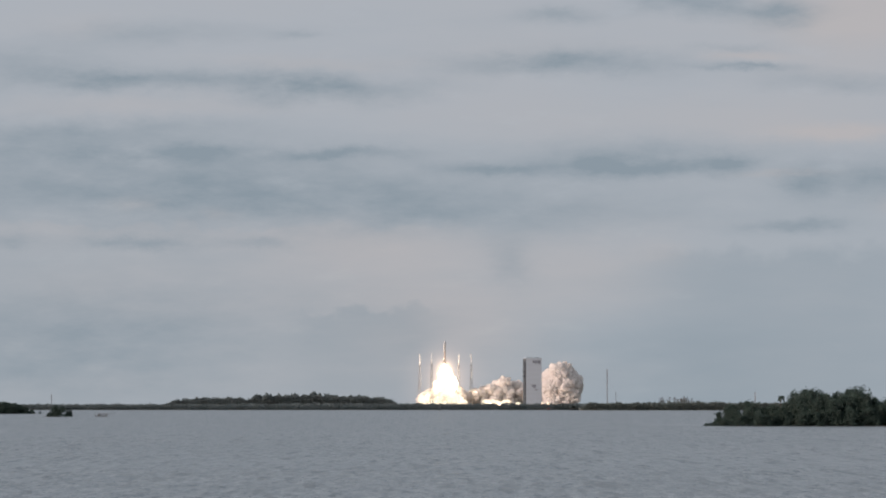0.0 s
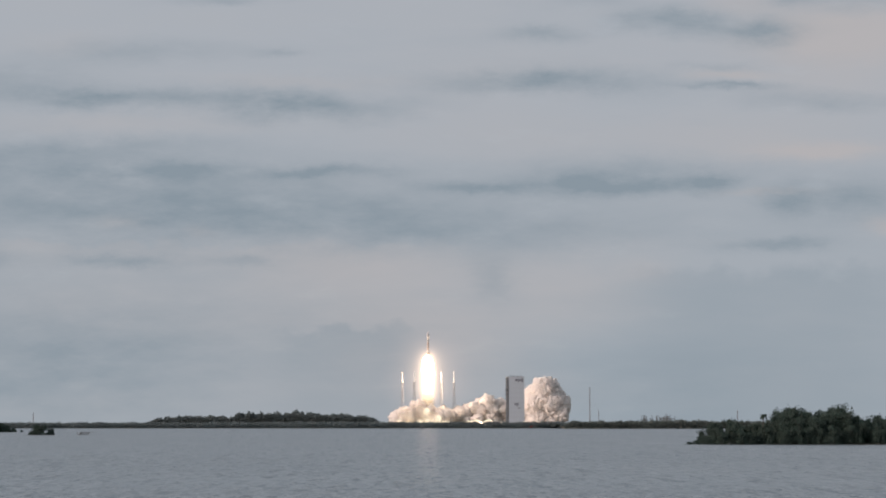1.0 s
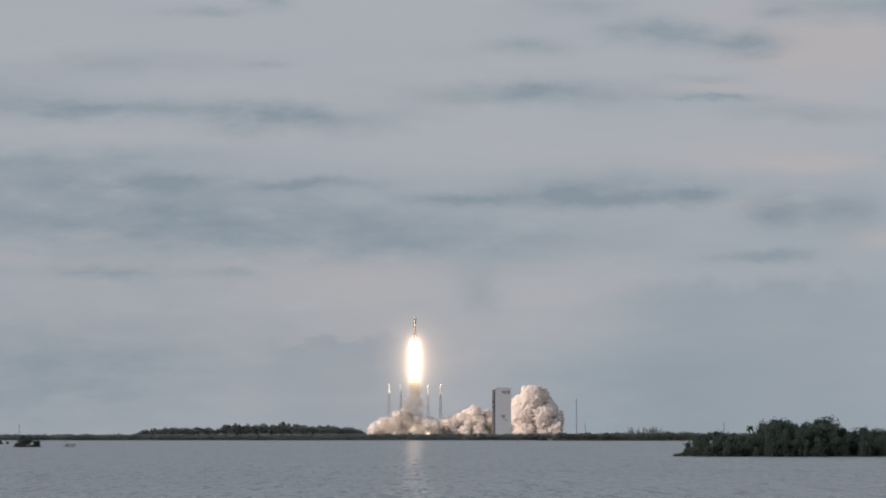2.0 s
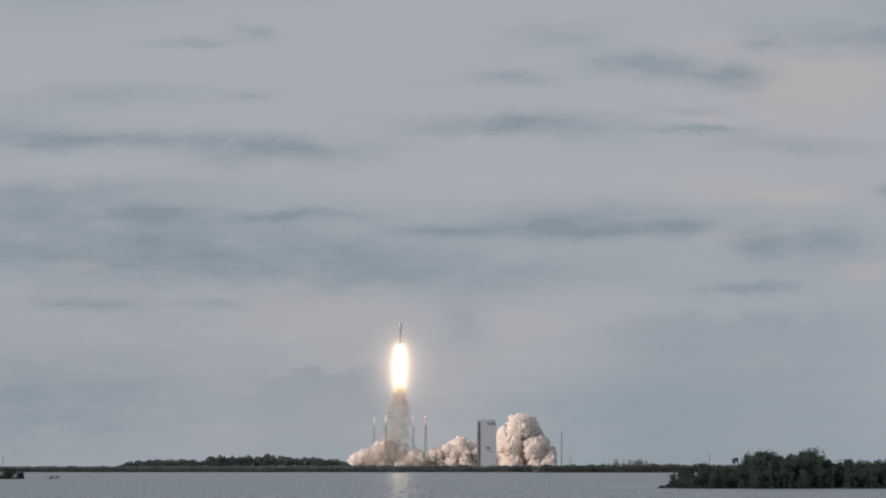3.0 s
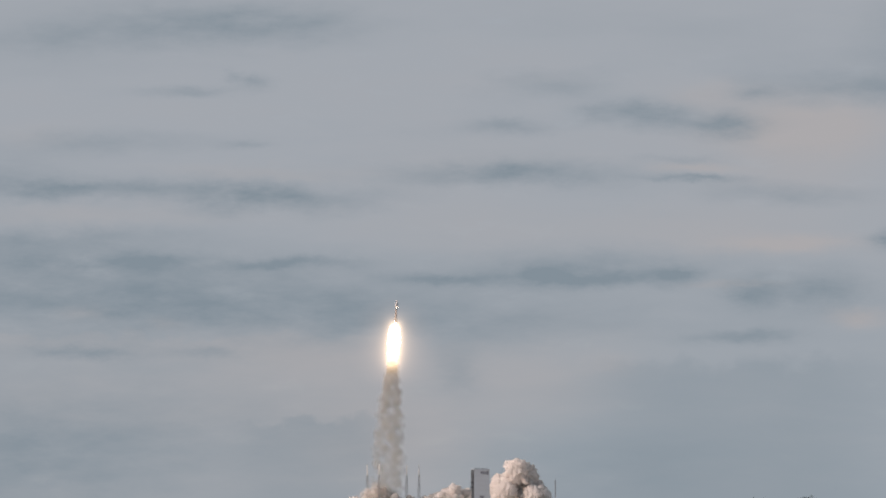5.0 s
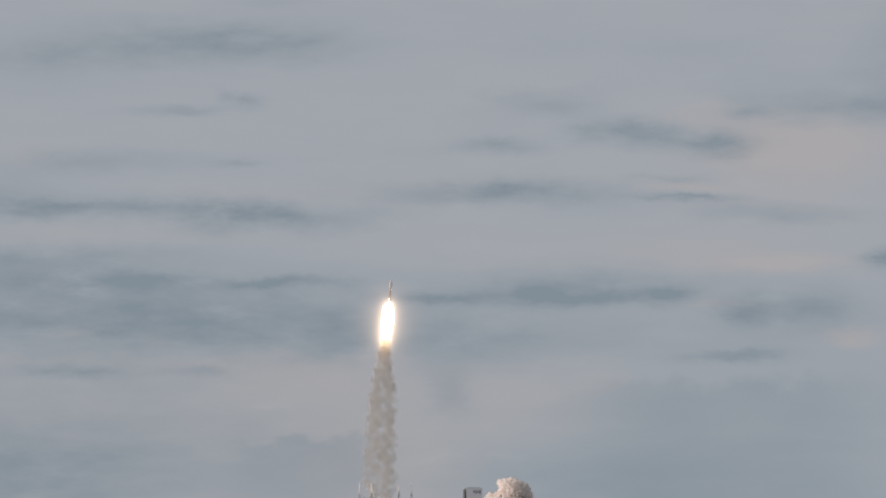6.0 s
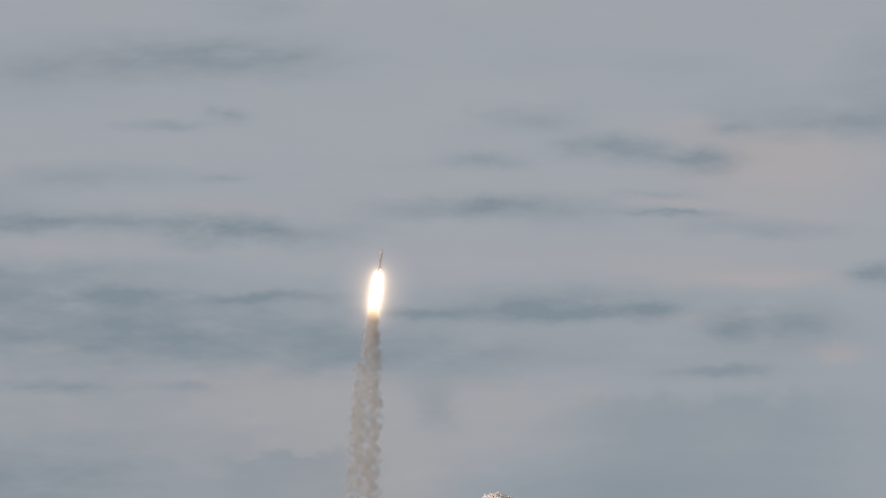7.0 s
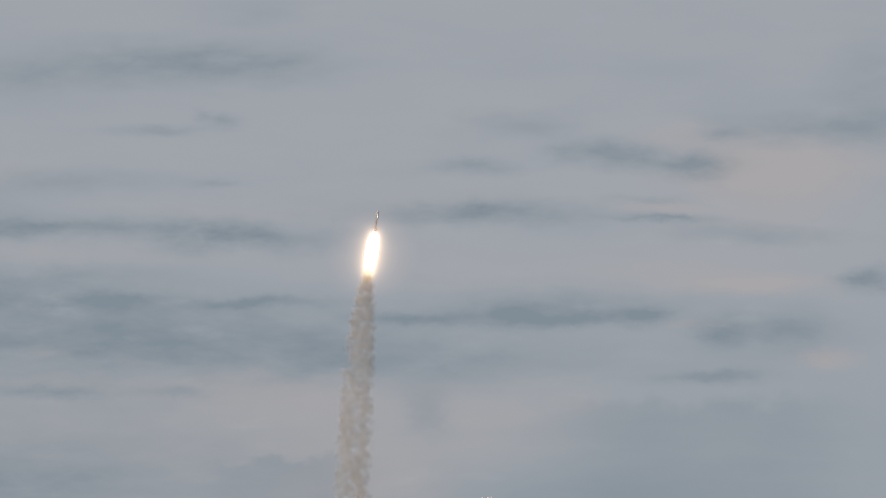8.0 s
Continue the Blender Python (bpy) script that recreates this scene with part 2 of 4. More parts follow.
        t.links.new(slope, still.inputs[4])
        still.inputs[5].default_value = (0, 0, 1)
        slope = still.outputs[1]
    nrm = t.nodes.new("ShaderNodeVectorMath")
    nrm.operation = "NORMALIZE"
    t.links.new(slope, nrm.inputs[0])
    t.links.new(nrm.outputs[0], b.inputs["Normal"])
    # silt clouds the water in broad patches
    silt = t.nodes.new("ShaderNodeTexNoise")
    silt.inputs["Scale"].default_value, silt.inputs["Detail"].default_value = 0.02, 5
    t.links.new(tc.outputs["Object"], silt.inputs["Vector"])
    mix = t.nodes.new("ShaderNodeMix")
    mix.data_type = "RGBA"
    t.links.new(silt.outputs["Fac"], mix.inputs[0])
    mix.inputs[6].default_value, mix.inputs[7].default_value = (0.168, 0.214, 0.252, 1), (0.208, 0.252, 0.286, 1)
    t.links.new(mix.outputs[2], b.inputs["Base Color"])
    return m


def fire_material(name, stops, low, high):
    """Glowing gas: (share of height, colour, strength) between the object's heights low and high."""
    m = bpy.data.materials.new(name)
    m.use_nodes = True
    t = m.node_tree
    t.nodes.clear()
    tc = t.nodes.new("ShaderNodeTexCoord")
    sep = t.nodes.new("ShaderNodeSeparateXYZ")
    t.links.new(tc.outputs["Object"], sep.inputs[0])
    nz = t.nodes.new("ShaderNodeTexNoise")
    nz.inputs["Scale"].default_value, nz.inputs["Detail"].default_value = 0.12, 4
    t.links.new(tc.outputs["Object"], nz.inputs["Vector"])
    ad = t.nodes.new("ShaderNodeMath")
    ad.operation = "MULTIPLY_ADD"
    t.links.new(nz.outputs["Fac"], ad.inputs[0])
    ad.inputs[1].default_value = 9.0
    t.links.new(sep.outputs[2], ad.inputs[2])
    mr = t.nodes.new("ShaderNodeMapRange")
    mr.inputs["From Min"].default_value, mr.inputs["From Max"].default_value = low, high
    t.links.new(ad.outputs[0], mr.inputs["Value"])
    ramp, power = t.nodes.new("ShaderNodeValToRGB"), t.nodes.new("ShaderNodeValToRGB")
    top = max(s for _, _, s in stops)
    for r in (ramp, power):
        while len(r.color_ramp.elements) < len(stops):
            r.color_ramp.elements.new(0.5)
        t.links.new(mr.outputs[0], r.inputs[0])
    for i, (p, c, s) in enumerate(stops):
        ramp.color_ramp.elements[i].position = power.color_ramp.elements[i].position = p
        ramp.color_ramp.elements[i].color = (*c, 1)
        power.color_ramp.elements[i].color = (s / top, s / top, s / top, 1)
    mul = t.nodes.new("ShaderNodeMath")
    mul.operation = "MULTIPLY"
    t.links.new(power.outputs[0], mul.inputs[0])
    mul.inputs[1].default_value = top
    em, clear, mix = t.nodes.new("ShaderNodeEmission"), t.nodes.new("ShaderNodeBsdfTransparent"), t.nodes.new("ShaderNodeMixShader")
    t.links.new(ramp.outputs[0], em.inputs[0])
    t.links.new(mul.outputs[0], em.inputs[1])
    # the gas burns out towards its lower end
    t.links.new(mr.outputs[0], mix.inputs[0])
    t.links.new(clear.outputs[0], mix.inputs[1])
    t.links.new(em.outputs[0], mix.inputs[2])
    out = t.nodes.new("ShaderNodeOutputMaterial")
    t.links.new(mix.outputs[0], out.inputs[0])
    return m


def halo_material(name, color, strength):
    """A clear shell with faint emission, for the painted glow round the flame."""
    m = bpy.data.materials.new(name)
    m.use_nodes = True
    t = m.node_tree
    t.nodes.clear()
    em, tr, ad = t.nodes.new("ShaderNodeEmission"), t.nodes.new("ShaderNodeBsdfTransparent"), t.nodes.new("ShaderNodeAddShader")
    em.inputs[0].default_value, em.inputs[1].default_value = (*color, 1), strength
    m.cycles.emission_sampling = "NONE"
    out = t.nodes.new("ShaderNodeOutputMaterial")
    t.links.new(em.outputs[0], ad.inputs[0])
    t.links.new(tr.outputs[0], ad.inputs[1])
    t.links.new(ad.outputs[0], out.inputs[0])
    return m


def smoke_material(name, color, clear, scale, through_light=0.18, ragged=0.25, relief=2.2):
    """Dense smoke, thinned by a ragged noise."""
    m = material(name, color, rough=1.0, vary=0.06, scale=0.06, bump=relief, bump_scale=0.16)
    t = m.node_tree
    b = t.nodes["Principled BSDF"]
    b.inputs["Specular IOR Level"].default_value = 0.0
    b.inputs["Subsurface Weight"].default_value = 0.0
    out = t.nodes["Material Output"]
    soft = t.nodes.new("ShaderNodeBsdfTranslucent")
    soft.inputs[0].default_value = (*color, 1)
    blend = t.nodes.new("ShaderNodeMixShader")
    blend.inputs[0].default_value = through_light
    t.links.new(b.outputs[0], blend.inputs[1])
    t.links.new(soft.outputs[0], blend.inputs[2])
    n = t.nodes.new("ShaderNodeTexNoise")
    n.inputs["Scale"].default_value, n.inputs["Detail"].default_value = scale, 5
    tc = t.nodes.new("ShaderNodeTexCoord")
    t.links.new(tc.outputs["Object"], n.inputs["Vector"])
    r = t.nodes.new("ShaderNodeMapRange")
    r.inputs["From Min"].default_value, r.inputs["From Max"].default_value = 0.35, 0.7
    r.inputs["To Min"].default_value, r.inputs["To Max"].default_value = max(0.0, clear - ragged), min(1.0, clear + ragged)
    t.links.new(n.outputs["Fac"], r.inputs["Value"])
    tr = t.nodes.new("ShaderNodeBsdfTransparent")
    last = t.nodes.new("ShaderNodeMixShader")
    t.links.new(r.outputs[0], last.inputs[0])
    t.links.new(blend.outputs[0], last.inputs[1])
    t.links.new(tr.outputs[0], last.inputs[2])
    t.links.new(last.outputs[0], out.inputs[0])
    return m


WATER = water_material()
SAND = material("sandy_earth", (0.16, 0.145, 0.11), vary=0.3, scale=0.05, bump=0.3, bump_scale=0.8)
MUD = material("wet_mud", (0.045, 0.042, 0.036), rough=0.5, vary=0.35, scale=0.5, bump=0.1)
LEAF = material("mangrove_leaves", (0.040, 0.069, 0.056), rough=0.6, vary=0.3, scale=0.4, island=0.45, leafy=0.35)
# distance haze put into the far-shore leaf colours: paler and bluer than LEAF
HAZED_SCRUB = material("hazed_scrub_leaves", (0.155, 0.190, 0.196), rough=0.75, vary=0.25, scale=0.05, island=0.25, leafy=0.4)
HAZED_FARLEAF = material("hazed_woodland_leaves", (0.130, 0.160, 0.164), rough=0.75, vary=0.25, scale=0.05, island=0.3, leafy=0.4)
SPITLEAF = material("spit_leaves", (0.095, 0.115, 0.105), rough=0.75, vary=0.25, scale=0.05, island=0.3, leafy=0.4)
BARK = material("grey_bark", (0.070, 0.064, 0.058), rough=0.9, vary=0.3, scale=2.0, bump=0.03)
CLAD = material("white_cladding", (0.47, 0.52, 0.58), rough=0.55, vary=0.06, scale=0.06)
CLAD_DARK = material("dark_shaded_cladding", (0.075, 0.085, 0.098), rough=0.6, vary=0.12, scale=0.1)
BAR = material("dark_marking", (0.20, 0.21, 0.25), rough=0.6, vary=0.15, scale=0.2)
STEEL = material("galvanised_steel", (0.24, 0.25, 0.26), rough=0.6, metal=0.4, vary=0.15, scale=0.3)
WHITE = material("white_fibreglass", (0.80, 0.80, 0.78), rough=0.4, vary=0.04, scale=0.3)
MAST = material("painted_mast", (0.18, 0.18, 0.19), rough=0.6, vary=0.15, scale=0.1)
CONCRETE = material("concrete", (0.34, 0.33, 0.31), rough=0.85, vary=0.15, scale=0.2)
COPPER = material("foam_orange", (0.42, 0.34, 0.29), rough=0.7, vary=0.12, scale=0.3)
RWHITE = material("rocket_white", (0.46, 0.46, 0.47), rough=0.45, vary=0.06, scale=0.3)
RGREY = material("rocket_grey", (0.42, 0.43, 0.45), rough=0.5, vary=0.1, scale=0.3)
RDARK = material("nozzle_metal", (0.10, 0.09, 0.09), rough=0.35, metal=0.8, vary=0.2, scale=2.0)
RED = material("red_board", (0.24, 0.05, 0.04), rough=0.5, vary=0.12, scale=2.0)
SMOKE = smoke_material("exhaust_cloud", (0.95, 0.91, 0.885), 0.0, 0.10, 0.55, 0.0)
TRAIL = smoke_material("thin_exhaust", (0.69, 0.68, 0.645), 0.979, 0.05, 0.5, 0.008, 0.2)
HAZE = smoke_material("drifting_exhaust", (0.88, 0.84, 0.79), 0.957, 0.05, 0.5, 0.012, 0.2)
FIRE = bpy.data.materials.new("rocket_fire")
FIRE.use_nodes = True
FIRE.node_tree.nodes.clear()
fire_glow, fire_out = FIRE.node_tree.nodes.new("ShaderNodeEmission"), FIRE.node_tree.nodes.new("ShaderNodeOutputMaterial")
fire_glow.inputs[0].default_value, fire_glow.inputs[1].default_value = (1.0, 0.76, 0.54, 1), FIRE_POWER
FIRE.node_tree.links.new(fire_glow.outputs[0], fire_out.inputs[0])
TAIL = fire_material("fire_tail", ((0.0, (1.0, 0.66, 0.36), 0.45), (0.35, (1.0, 0.70, 0.42), 0.75), (0.7, (1.0, 0.78, 0.50), 1.8), (1.0, (1.0, 0.80, 0.54), 8.0)), -100.0, -56.0)


# ---- mesh helpers ----
def mesh_of(name, verts, faces, mat, smooth=False):
    me = bpy.data.meshes.new(name)
    me.from_pydata([tuple(v) for v in verts], [], [tuple(f) for f in faces])
    me.materials.append(mat)
    if smooth:
        me.polygons.foreach_set("use_smooth", [True] * len(me.polygons))
    me.update()
    return me


def part(name, bm, mat, parent, label="", smooth=False):
    """Links a bmesh as one mesh object under a thing or a part."""
    me = bpy.data.meshes.new(name)
    bm.to_mesh(me)
    bm.free()
    me.materials.append(mat)
    if smooth:
        me.polygons.foreach_set("use_smooth", [True] * len(me.polygons))
    ob = new(name, me)
    ob.parent = parent
    if label:
        ob["label"] = label
    return ob


def box(x0, y0, z0, x1, y1, z1, bevel=0.0):
    bm = bmesh.new()
    bmesh.ops.create_cube(bm, size=1.0, matrix=Matrix.Translation(((x0 + x1) / 2, (y0 + y1) / 2, (z0 + z1) / 2)) @ Matrix.Diagonal((x1 - x0, y1 - y0, z1 - z0, 1)))
    if bevel:
        bmesh.ops.bevel(bm, geom=bm.edges[:], offset=bevel, segments=2, affect="EDGES")
    return bm


def rod(bm, a, b, ra, rb=None, sides=6):
    """A tapered bar from a to b."""
    a, b = Vector(a), Vector(b)
    turn = (b - a).to_track_quat("Z", "Y").to_matrix().to_4x4()
    m = Matrix.Translation((a + b) / 2) @ turn
    bmesh.ops.create_cone(bm, cap_ends=True, segments=sides, radius1=ra, radius2=ra if rb is None else rb, depth=(b - a).length, matrix=m)
    return bm


def lathe(profile, sides=24):
    """A turned body from (height, radius) pairs."""
    bm = bmesh.new()
    rings = []
    for z, r in profile:
        rings.append([bm.verts.new((r * math.cos(2 * math.pi * i / sides), r * math.sin(2 * math.pi * i / sides), z)) for i in range(sides)])
    for p, q in zip(rings, rings[1:]):
        for i in range(sides):
            bm.faces.new((p[i], p[(i + 1) % sides], q[(i + 1) % sides], q[i]))
    bm.faces.new(rings[0][::-1])
    bm.faces.new(rings[-1])
    return bm


def leaf_cloud(name, centres, size, rng, mat):
    """Many small leaf clumps, each a bent pair of blades, at the given points."""
    n = len(centres)
    a = rng.normal(size=(n, 3))
    a /= np.linalg.norm(a, axis=1)[:, None]
    b = np.cross(a, rng.normal(size=(n, 3)))
    b /= np.linalg.norm(b, axis=1)[:, None]
    c = np.cross(a, b)
    s = size * rng.uniform(0.55, 1.3, (n, 1))
    v = np.stack([centres - a * s, centres + b * s * 0.55 + c * s * 0.25, centres + a * s, centres - b * s * 0.55 + c * s * 0.25], axis=1).reshape(-1, 3)
    k = np.arange(n)[:, None] * 4
    f = np.concatenate([k + np.array([[0, 1, 2]]), k + np.array([[0, 2, 3]])])
    return mesh_of(name, v, f.tolist(), mat)


# ---- the large structure ----
def sheet(name, verts, faces, mat, label, category):
    return tagged(new(name, mesh_of(name, verts, faces, mat, True)), label, category, kind="structure")


def wave_height(x, y):
    """Short wind waves: many small trains of different length and heading."""
    rng = np.random.default_rng(4)
    h = np.zeros_like(x)
    for k in range(46):
        length = 0.45 * (1.9 / 0.45) ** rng.uniform(0, 1)
        head = radians(rng.normal(262, 42))
        size = 0.0034 * length ** 0.9
        q = 2 * math.pi / length * (x * math.cos(head) + y * math.sin(head)) + rng.uniform(0, 6.28)
        h += size * (np.sin(q) + 0.28 * np.cos(2 * q))
    gust = 0.75 + 0.5 * np.sin(x * 0.045 + 1.0) * np.sin(y * 0.031 + x * 0.011)
    return h * gust


def lagoon():
    """One water sheet to the horizon, with waves modelled where it comes near."""
    verts, faces = [], []

    def patch(x0, x1, y0, y1, step, fade):
        nx, ny = int(round((x1 - x0) / step)), int(round((y1 - y0) / step))
        gx, gy = np.meshgrid(np.linspace(x0, x1, nx + 1), np.linspace(y0, y1, ny + 1))
        edge = np.minimum(np.minimum(gx - x0, x1 - gx), np.minimum(gy - y0, y1 - gy))
        z = wave_height(gx, gy) * np.clip(edge / fade, 0, 1)
        first = len(verts)
        verts.extend(np.stack([gx.ravel(), gy.ravel(), z.ravel()], axis=1).tolist())
        i = (np.arange(ny)[:, None] * (nx + 1) + np.arange(nx)[None, :]).ravel() + first
        faces.extend(np.stack([i, i + 1, i + nx + 2, i + nx + 1], axis=1).tolist())

    def flat(x0, x1, y0, y1):
        k = len(verts)
        verts.extend([(x0, y0, 0), (x1, y0, 0), (x1, y1, 0), (x0, y1, 0)])
        faces.append((k, k + 1, k + 2, k + 3))

    patch(-28, 30, 60, 112, 0.15, 12.0)
    patch(-52, 56, 112, 214, 0.33, 20.0)
    flat(-9000, 9000, -3000, 60)
    flat(-9000, -28, 60, 112)
    flat(30, 9000, 60, 112)
    flat(-9000, -52, 112, 214)
    flat(56, 9000, 112, 214)
    flat(-9000, 9000, 214, 12000)
    sheet("water", verts, faces, WATER, "grey choppy lagoon water reaching the far shore", "water")


lagoon()


def land(name, x0, x1, y0, y1, top, step, seed, mat, label):
    """Low land with a wavering shoreline, a sloping bank and an uneven top."""
    nx = max(8, int((x1 - x0) / step))
    ys = [0.0, 6.0, 14.0, 40.0, 120.0, 400.0]
    ys = [y for y in ys if y < (y1 - y0) * 0.8] + [y1 - y0]
    verts, faces = [], []
    for j, dy in enumerate(ys):
        for i in range(nx + 1):
            x = x0 + (x1 - x0) * i / nx
            wig = 5.0 * noise.noise((x * 0.02, seed, 0)) + 2.0 * noise.noise((x * 0.11, seed, 3))
            z = -0.6 if j == 0 else top * min(1, dy / 30 + 0.25) * (1 + 0.25 * noise.noise((x * 0.05, dy * 0.03, seed)))
            verts.append((x, y0 + dy + wig * (1 if dy < 200 else 0), z))
    w = nx + 1
    for j in range(len(ys) - 1):
        for i in range(nx):
            faces.append((j * w + i, j * w + i + 1, (j + 1) * w + i + 1, (j + 1) * w + i))
    # the ends slope under the water
    return sheet(name, verts, faces, mat, label, "ground")


land("ground", -1500, 1500, 2000, 4950, 2.6, 15, 1.0, SAND, "low sandy cape land carrying the launch complex")
land("ground_spit", 118, 700, 1800, 2004, 1.6, 8, 5.0, SAND, "low scrub-covered spit before the cape shore")


# ---- vegetation along the far shore ----
def thicket(name, x0, x1, y0, depth, top, size, count, seed, mat, label, bottom=0.0):
    """A dense belt of scrub whose height follows top(x)."""
    rng = np.random.default_rng(seed)
    x = rng.uniform(x0, x1, count)
    d = rng.uniform(0, 1, count)
    lump = np.array([0.80 + 0.32 * noise.noise((a * 0.16, y0 * 0.1 + b * 2.0, seed)) + 0.18 * noise.noise((a * 0.6, b * 5.0, seed + 7)) for a, b in zip(x, d)])
    h = np.array([top(a) for a in x]) * np.clip(lump, 0.3, 1.15)
    z = bottom + (h - bottom) * rng.uniform(0, 1, count) ** 0.55
    wig = np.array([5.0 * noise.noise((a * 0.02, 1.0, 0)) for a in x])
    ob = new(name, leaf_cloud(name, np.stack([x, y0 - 1 + wig + d * depth, z], axis=1), size, rng, mat))
    return tagged(ob, label, "shrubs", kind="stuff")


def steps(points):
    xs, hs = [p[0] for p in points], [p[1] for p in points]
    return lambda x: float(np.interp(x, xs, hs))


thicket("shore_scrub", -560, 130, 1996, 26, steps([(-560, 6.0), (-280, 6.2), (-50, 6.8), (130, 6.8)]), 0.72, 76000, 11, HAZED_SCRUB,
        "haze-paled grey-green belt of low scrub along the far shore")
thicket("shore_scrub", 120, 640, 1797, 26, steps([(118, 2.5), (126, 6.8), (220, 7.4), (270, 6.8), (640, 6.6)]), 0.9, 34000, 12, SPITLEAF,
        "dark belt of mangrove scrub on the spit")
thicket("shore_scrub", 110, 640, 1996, 24, steps([(110, 6.8), (190, 7.0), (215, 8.6), (262, 8.8), (290, 7.0), (640, 6.8)]), 1.0, 22000, 13, HAZED_SCRUB,
        "haze-paled grey-green belt of low scrub behind the spit")
thicket("woodland", -272, -190, 2040, 30, steps([(-272, 7), (-262, 11.0), (-240, 13.0), (-200, 13.0), (-190, 11.5)]), 0.85, 17000, 14, HAZED_FARLEAF,
        "low dense wood of dark evergreen trees, haze-paled, beyond the shore", 3.0)
thicket("woodland", -192, -46, 2040, 36, steps([(-192, 10), (-184, 16.2), (-120, 17.2), (-95, 15.6), (-70, 14.0), (-55, 13.0), (-46, 8)]), 0.9, 38000, 15, HAZED_FARLEAF,
        "taller dense wood of dark evergreen trees, haze-paled, beyond the shore", 3.0)


# ---- trees ----
def mangrove(name, height, spread, leaves, size, seed, label):
    """A many-stemmed mangrove: arching stems and a ragged, open crown."""
    rng = np.random.default_rng(seed)
    root = new(name)
    tagged(root, label, "tree", "mangroves")
    bm = bmesh.new()
    tips = []
    for k in range(7):
        a = rng.uniform(0, 2 * math.pi)
        p = Vector((math.cos(a) * 0.10 * spread, math.sin(a) * 0.10 * spread, -0.3))
        r = 0.016 * height * rng.uniform(0.7, 1.2)
        goal = Vector((math.cos(a) * spread * rng.uniform(0.15, 0.75), math.sin(a) * spread * rng.uniform(0.15, 0.75), height * rng.uniform(0.5, 0.88)))
        start = p.copy()
        for s in range(1, 5):
            f = s / 4
            q = start.lerp(goal, f) + Vector(rng.normal(size=3)) * 0.035 * height
            rod(bm, p, q, r * (1 - 0.2 * (s - 1)), r * (1 - 0.2 * s), 5)
            if s >= 2:
                tips.append(q.copy())
            p = q
        for b in range(3):
            e = p + Vector(rng.normal(size=3)) * 0.14 * height
            e.z = min(e.z, height * 0.86)
            rod(bm, p, e, r * 0.35, r * 0.12, 4)
            tips.append(e)
    part("trunk", bm, BARK, root, "grey branching stems")
    clumps = []
    for t in tips:
        clumps.append((t, height * rng.uniform(0.10, 0.19)))
    for k in range(36):
        a, rr = rng.uniform(0, 2 * math.pi), math.sqrt(rng.uniform(0, 1)) * spread
        lift = (1 - (rr / spread) ** 2 * 0.75)
        clumps.append((Vector((math.cos(a) * rr, math.sin(a) * rr, height * rng.uniform(0.16, 0.86) * lift)), height * rng.uniform(0.10, 0.17)))
    per = leaves // len(clumps)
    pts = []
    for c, r in clumps:
        d = rng.normal(size=(per, 3))
        d /= np.linalg.norm(d, axis=1)[:, None]
        rad = r * rng.uniform(0.35, 1.15, (per, 1)) ** 0.6
        pts.append(np.array(c) + d * rad * np.array([1.25, 1.25, 0.85]))
    pts = np.concatenate(pts)
    pts[:, 2] = np.maximum(pts[:, 2], 0.05)
    crown = new("crown", leaf_cloud("crown", pts, size, rng, LEAF))
    crown.parent = root
    return root


MANGROVE_LABEL = "dark green dense mangrove growing at the water's edge"
near_kinds = [mangrove("mangrove", 5.0, 3.0, 5200, 0.15, 40 + k, MANGROVE_LABEL) for k in range(5)]
ISLAND_TOP = steps([(40.8, 0.6), (42.6, 0.9), (43.5, 1.5), (44.4, 2.2), (46.2, 3.7), (48.9, 4.1), (50.7, 3.75), (51.8, 3.5), (55.0, 3.8), (56.2, 5.2), (57.8, 5.9), (60.2, 6.1), (61.4, 5.7), (63.2, 6.2), (64.1, 6.5), (65.9, 6.3), (67, 5.1), (68.6, 4.65), (92, 4.5)])


def put(ob, x, y, z, s, sz, turn):
    ob.matrix_basis = pose(x, y, z, 0, 0, turn) @ Matrix.Diagonal((s, s, sz, 1))


rng = np.random.default_rng(77)
spots = []
for row, (y, share) in enumerate(((323.2, 0.50), (325.5, 0.72), (328.0, 0.88), (331.5, 1.0), (336.0, 1.0))):
    x = 40.5 + 0.9 * row
    while x < 90:
        spots.append((x + rng.uniform(-0.5, 0.5), y + rng.uniform(-1, 1), share * rng.uniform(0.86, 1.04)))
        x += rng.uniform(1.5, 2.5)
for k, (x, y, share) in enumerate(spots):
    h = ISLAND_TOP(x) * share
    ob = near_kinds[k] if k < 5 else copy_thing(near_kinds[k % 5], pose(0, 0, 0))
    put(ob, x, y, 0.05, max(0.30, h / 5.0) * 0.64, h / 5.0, rng.uniform(0, 360))


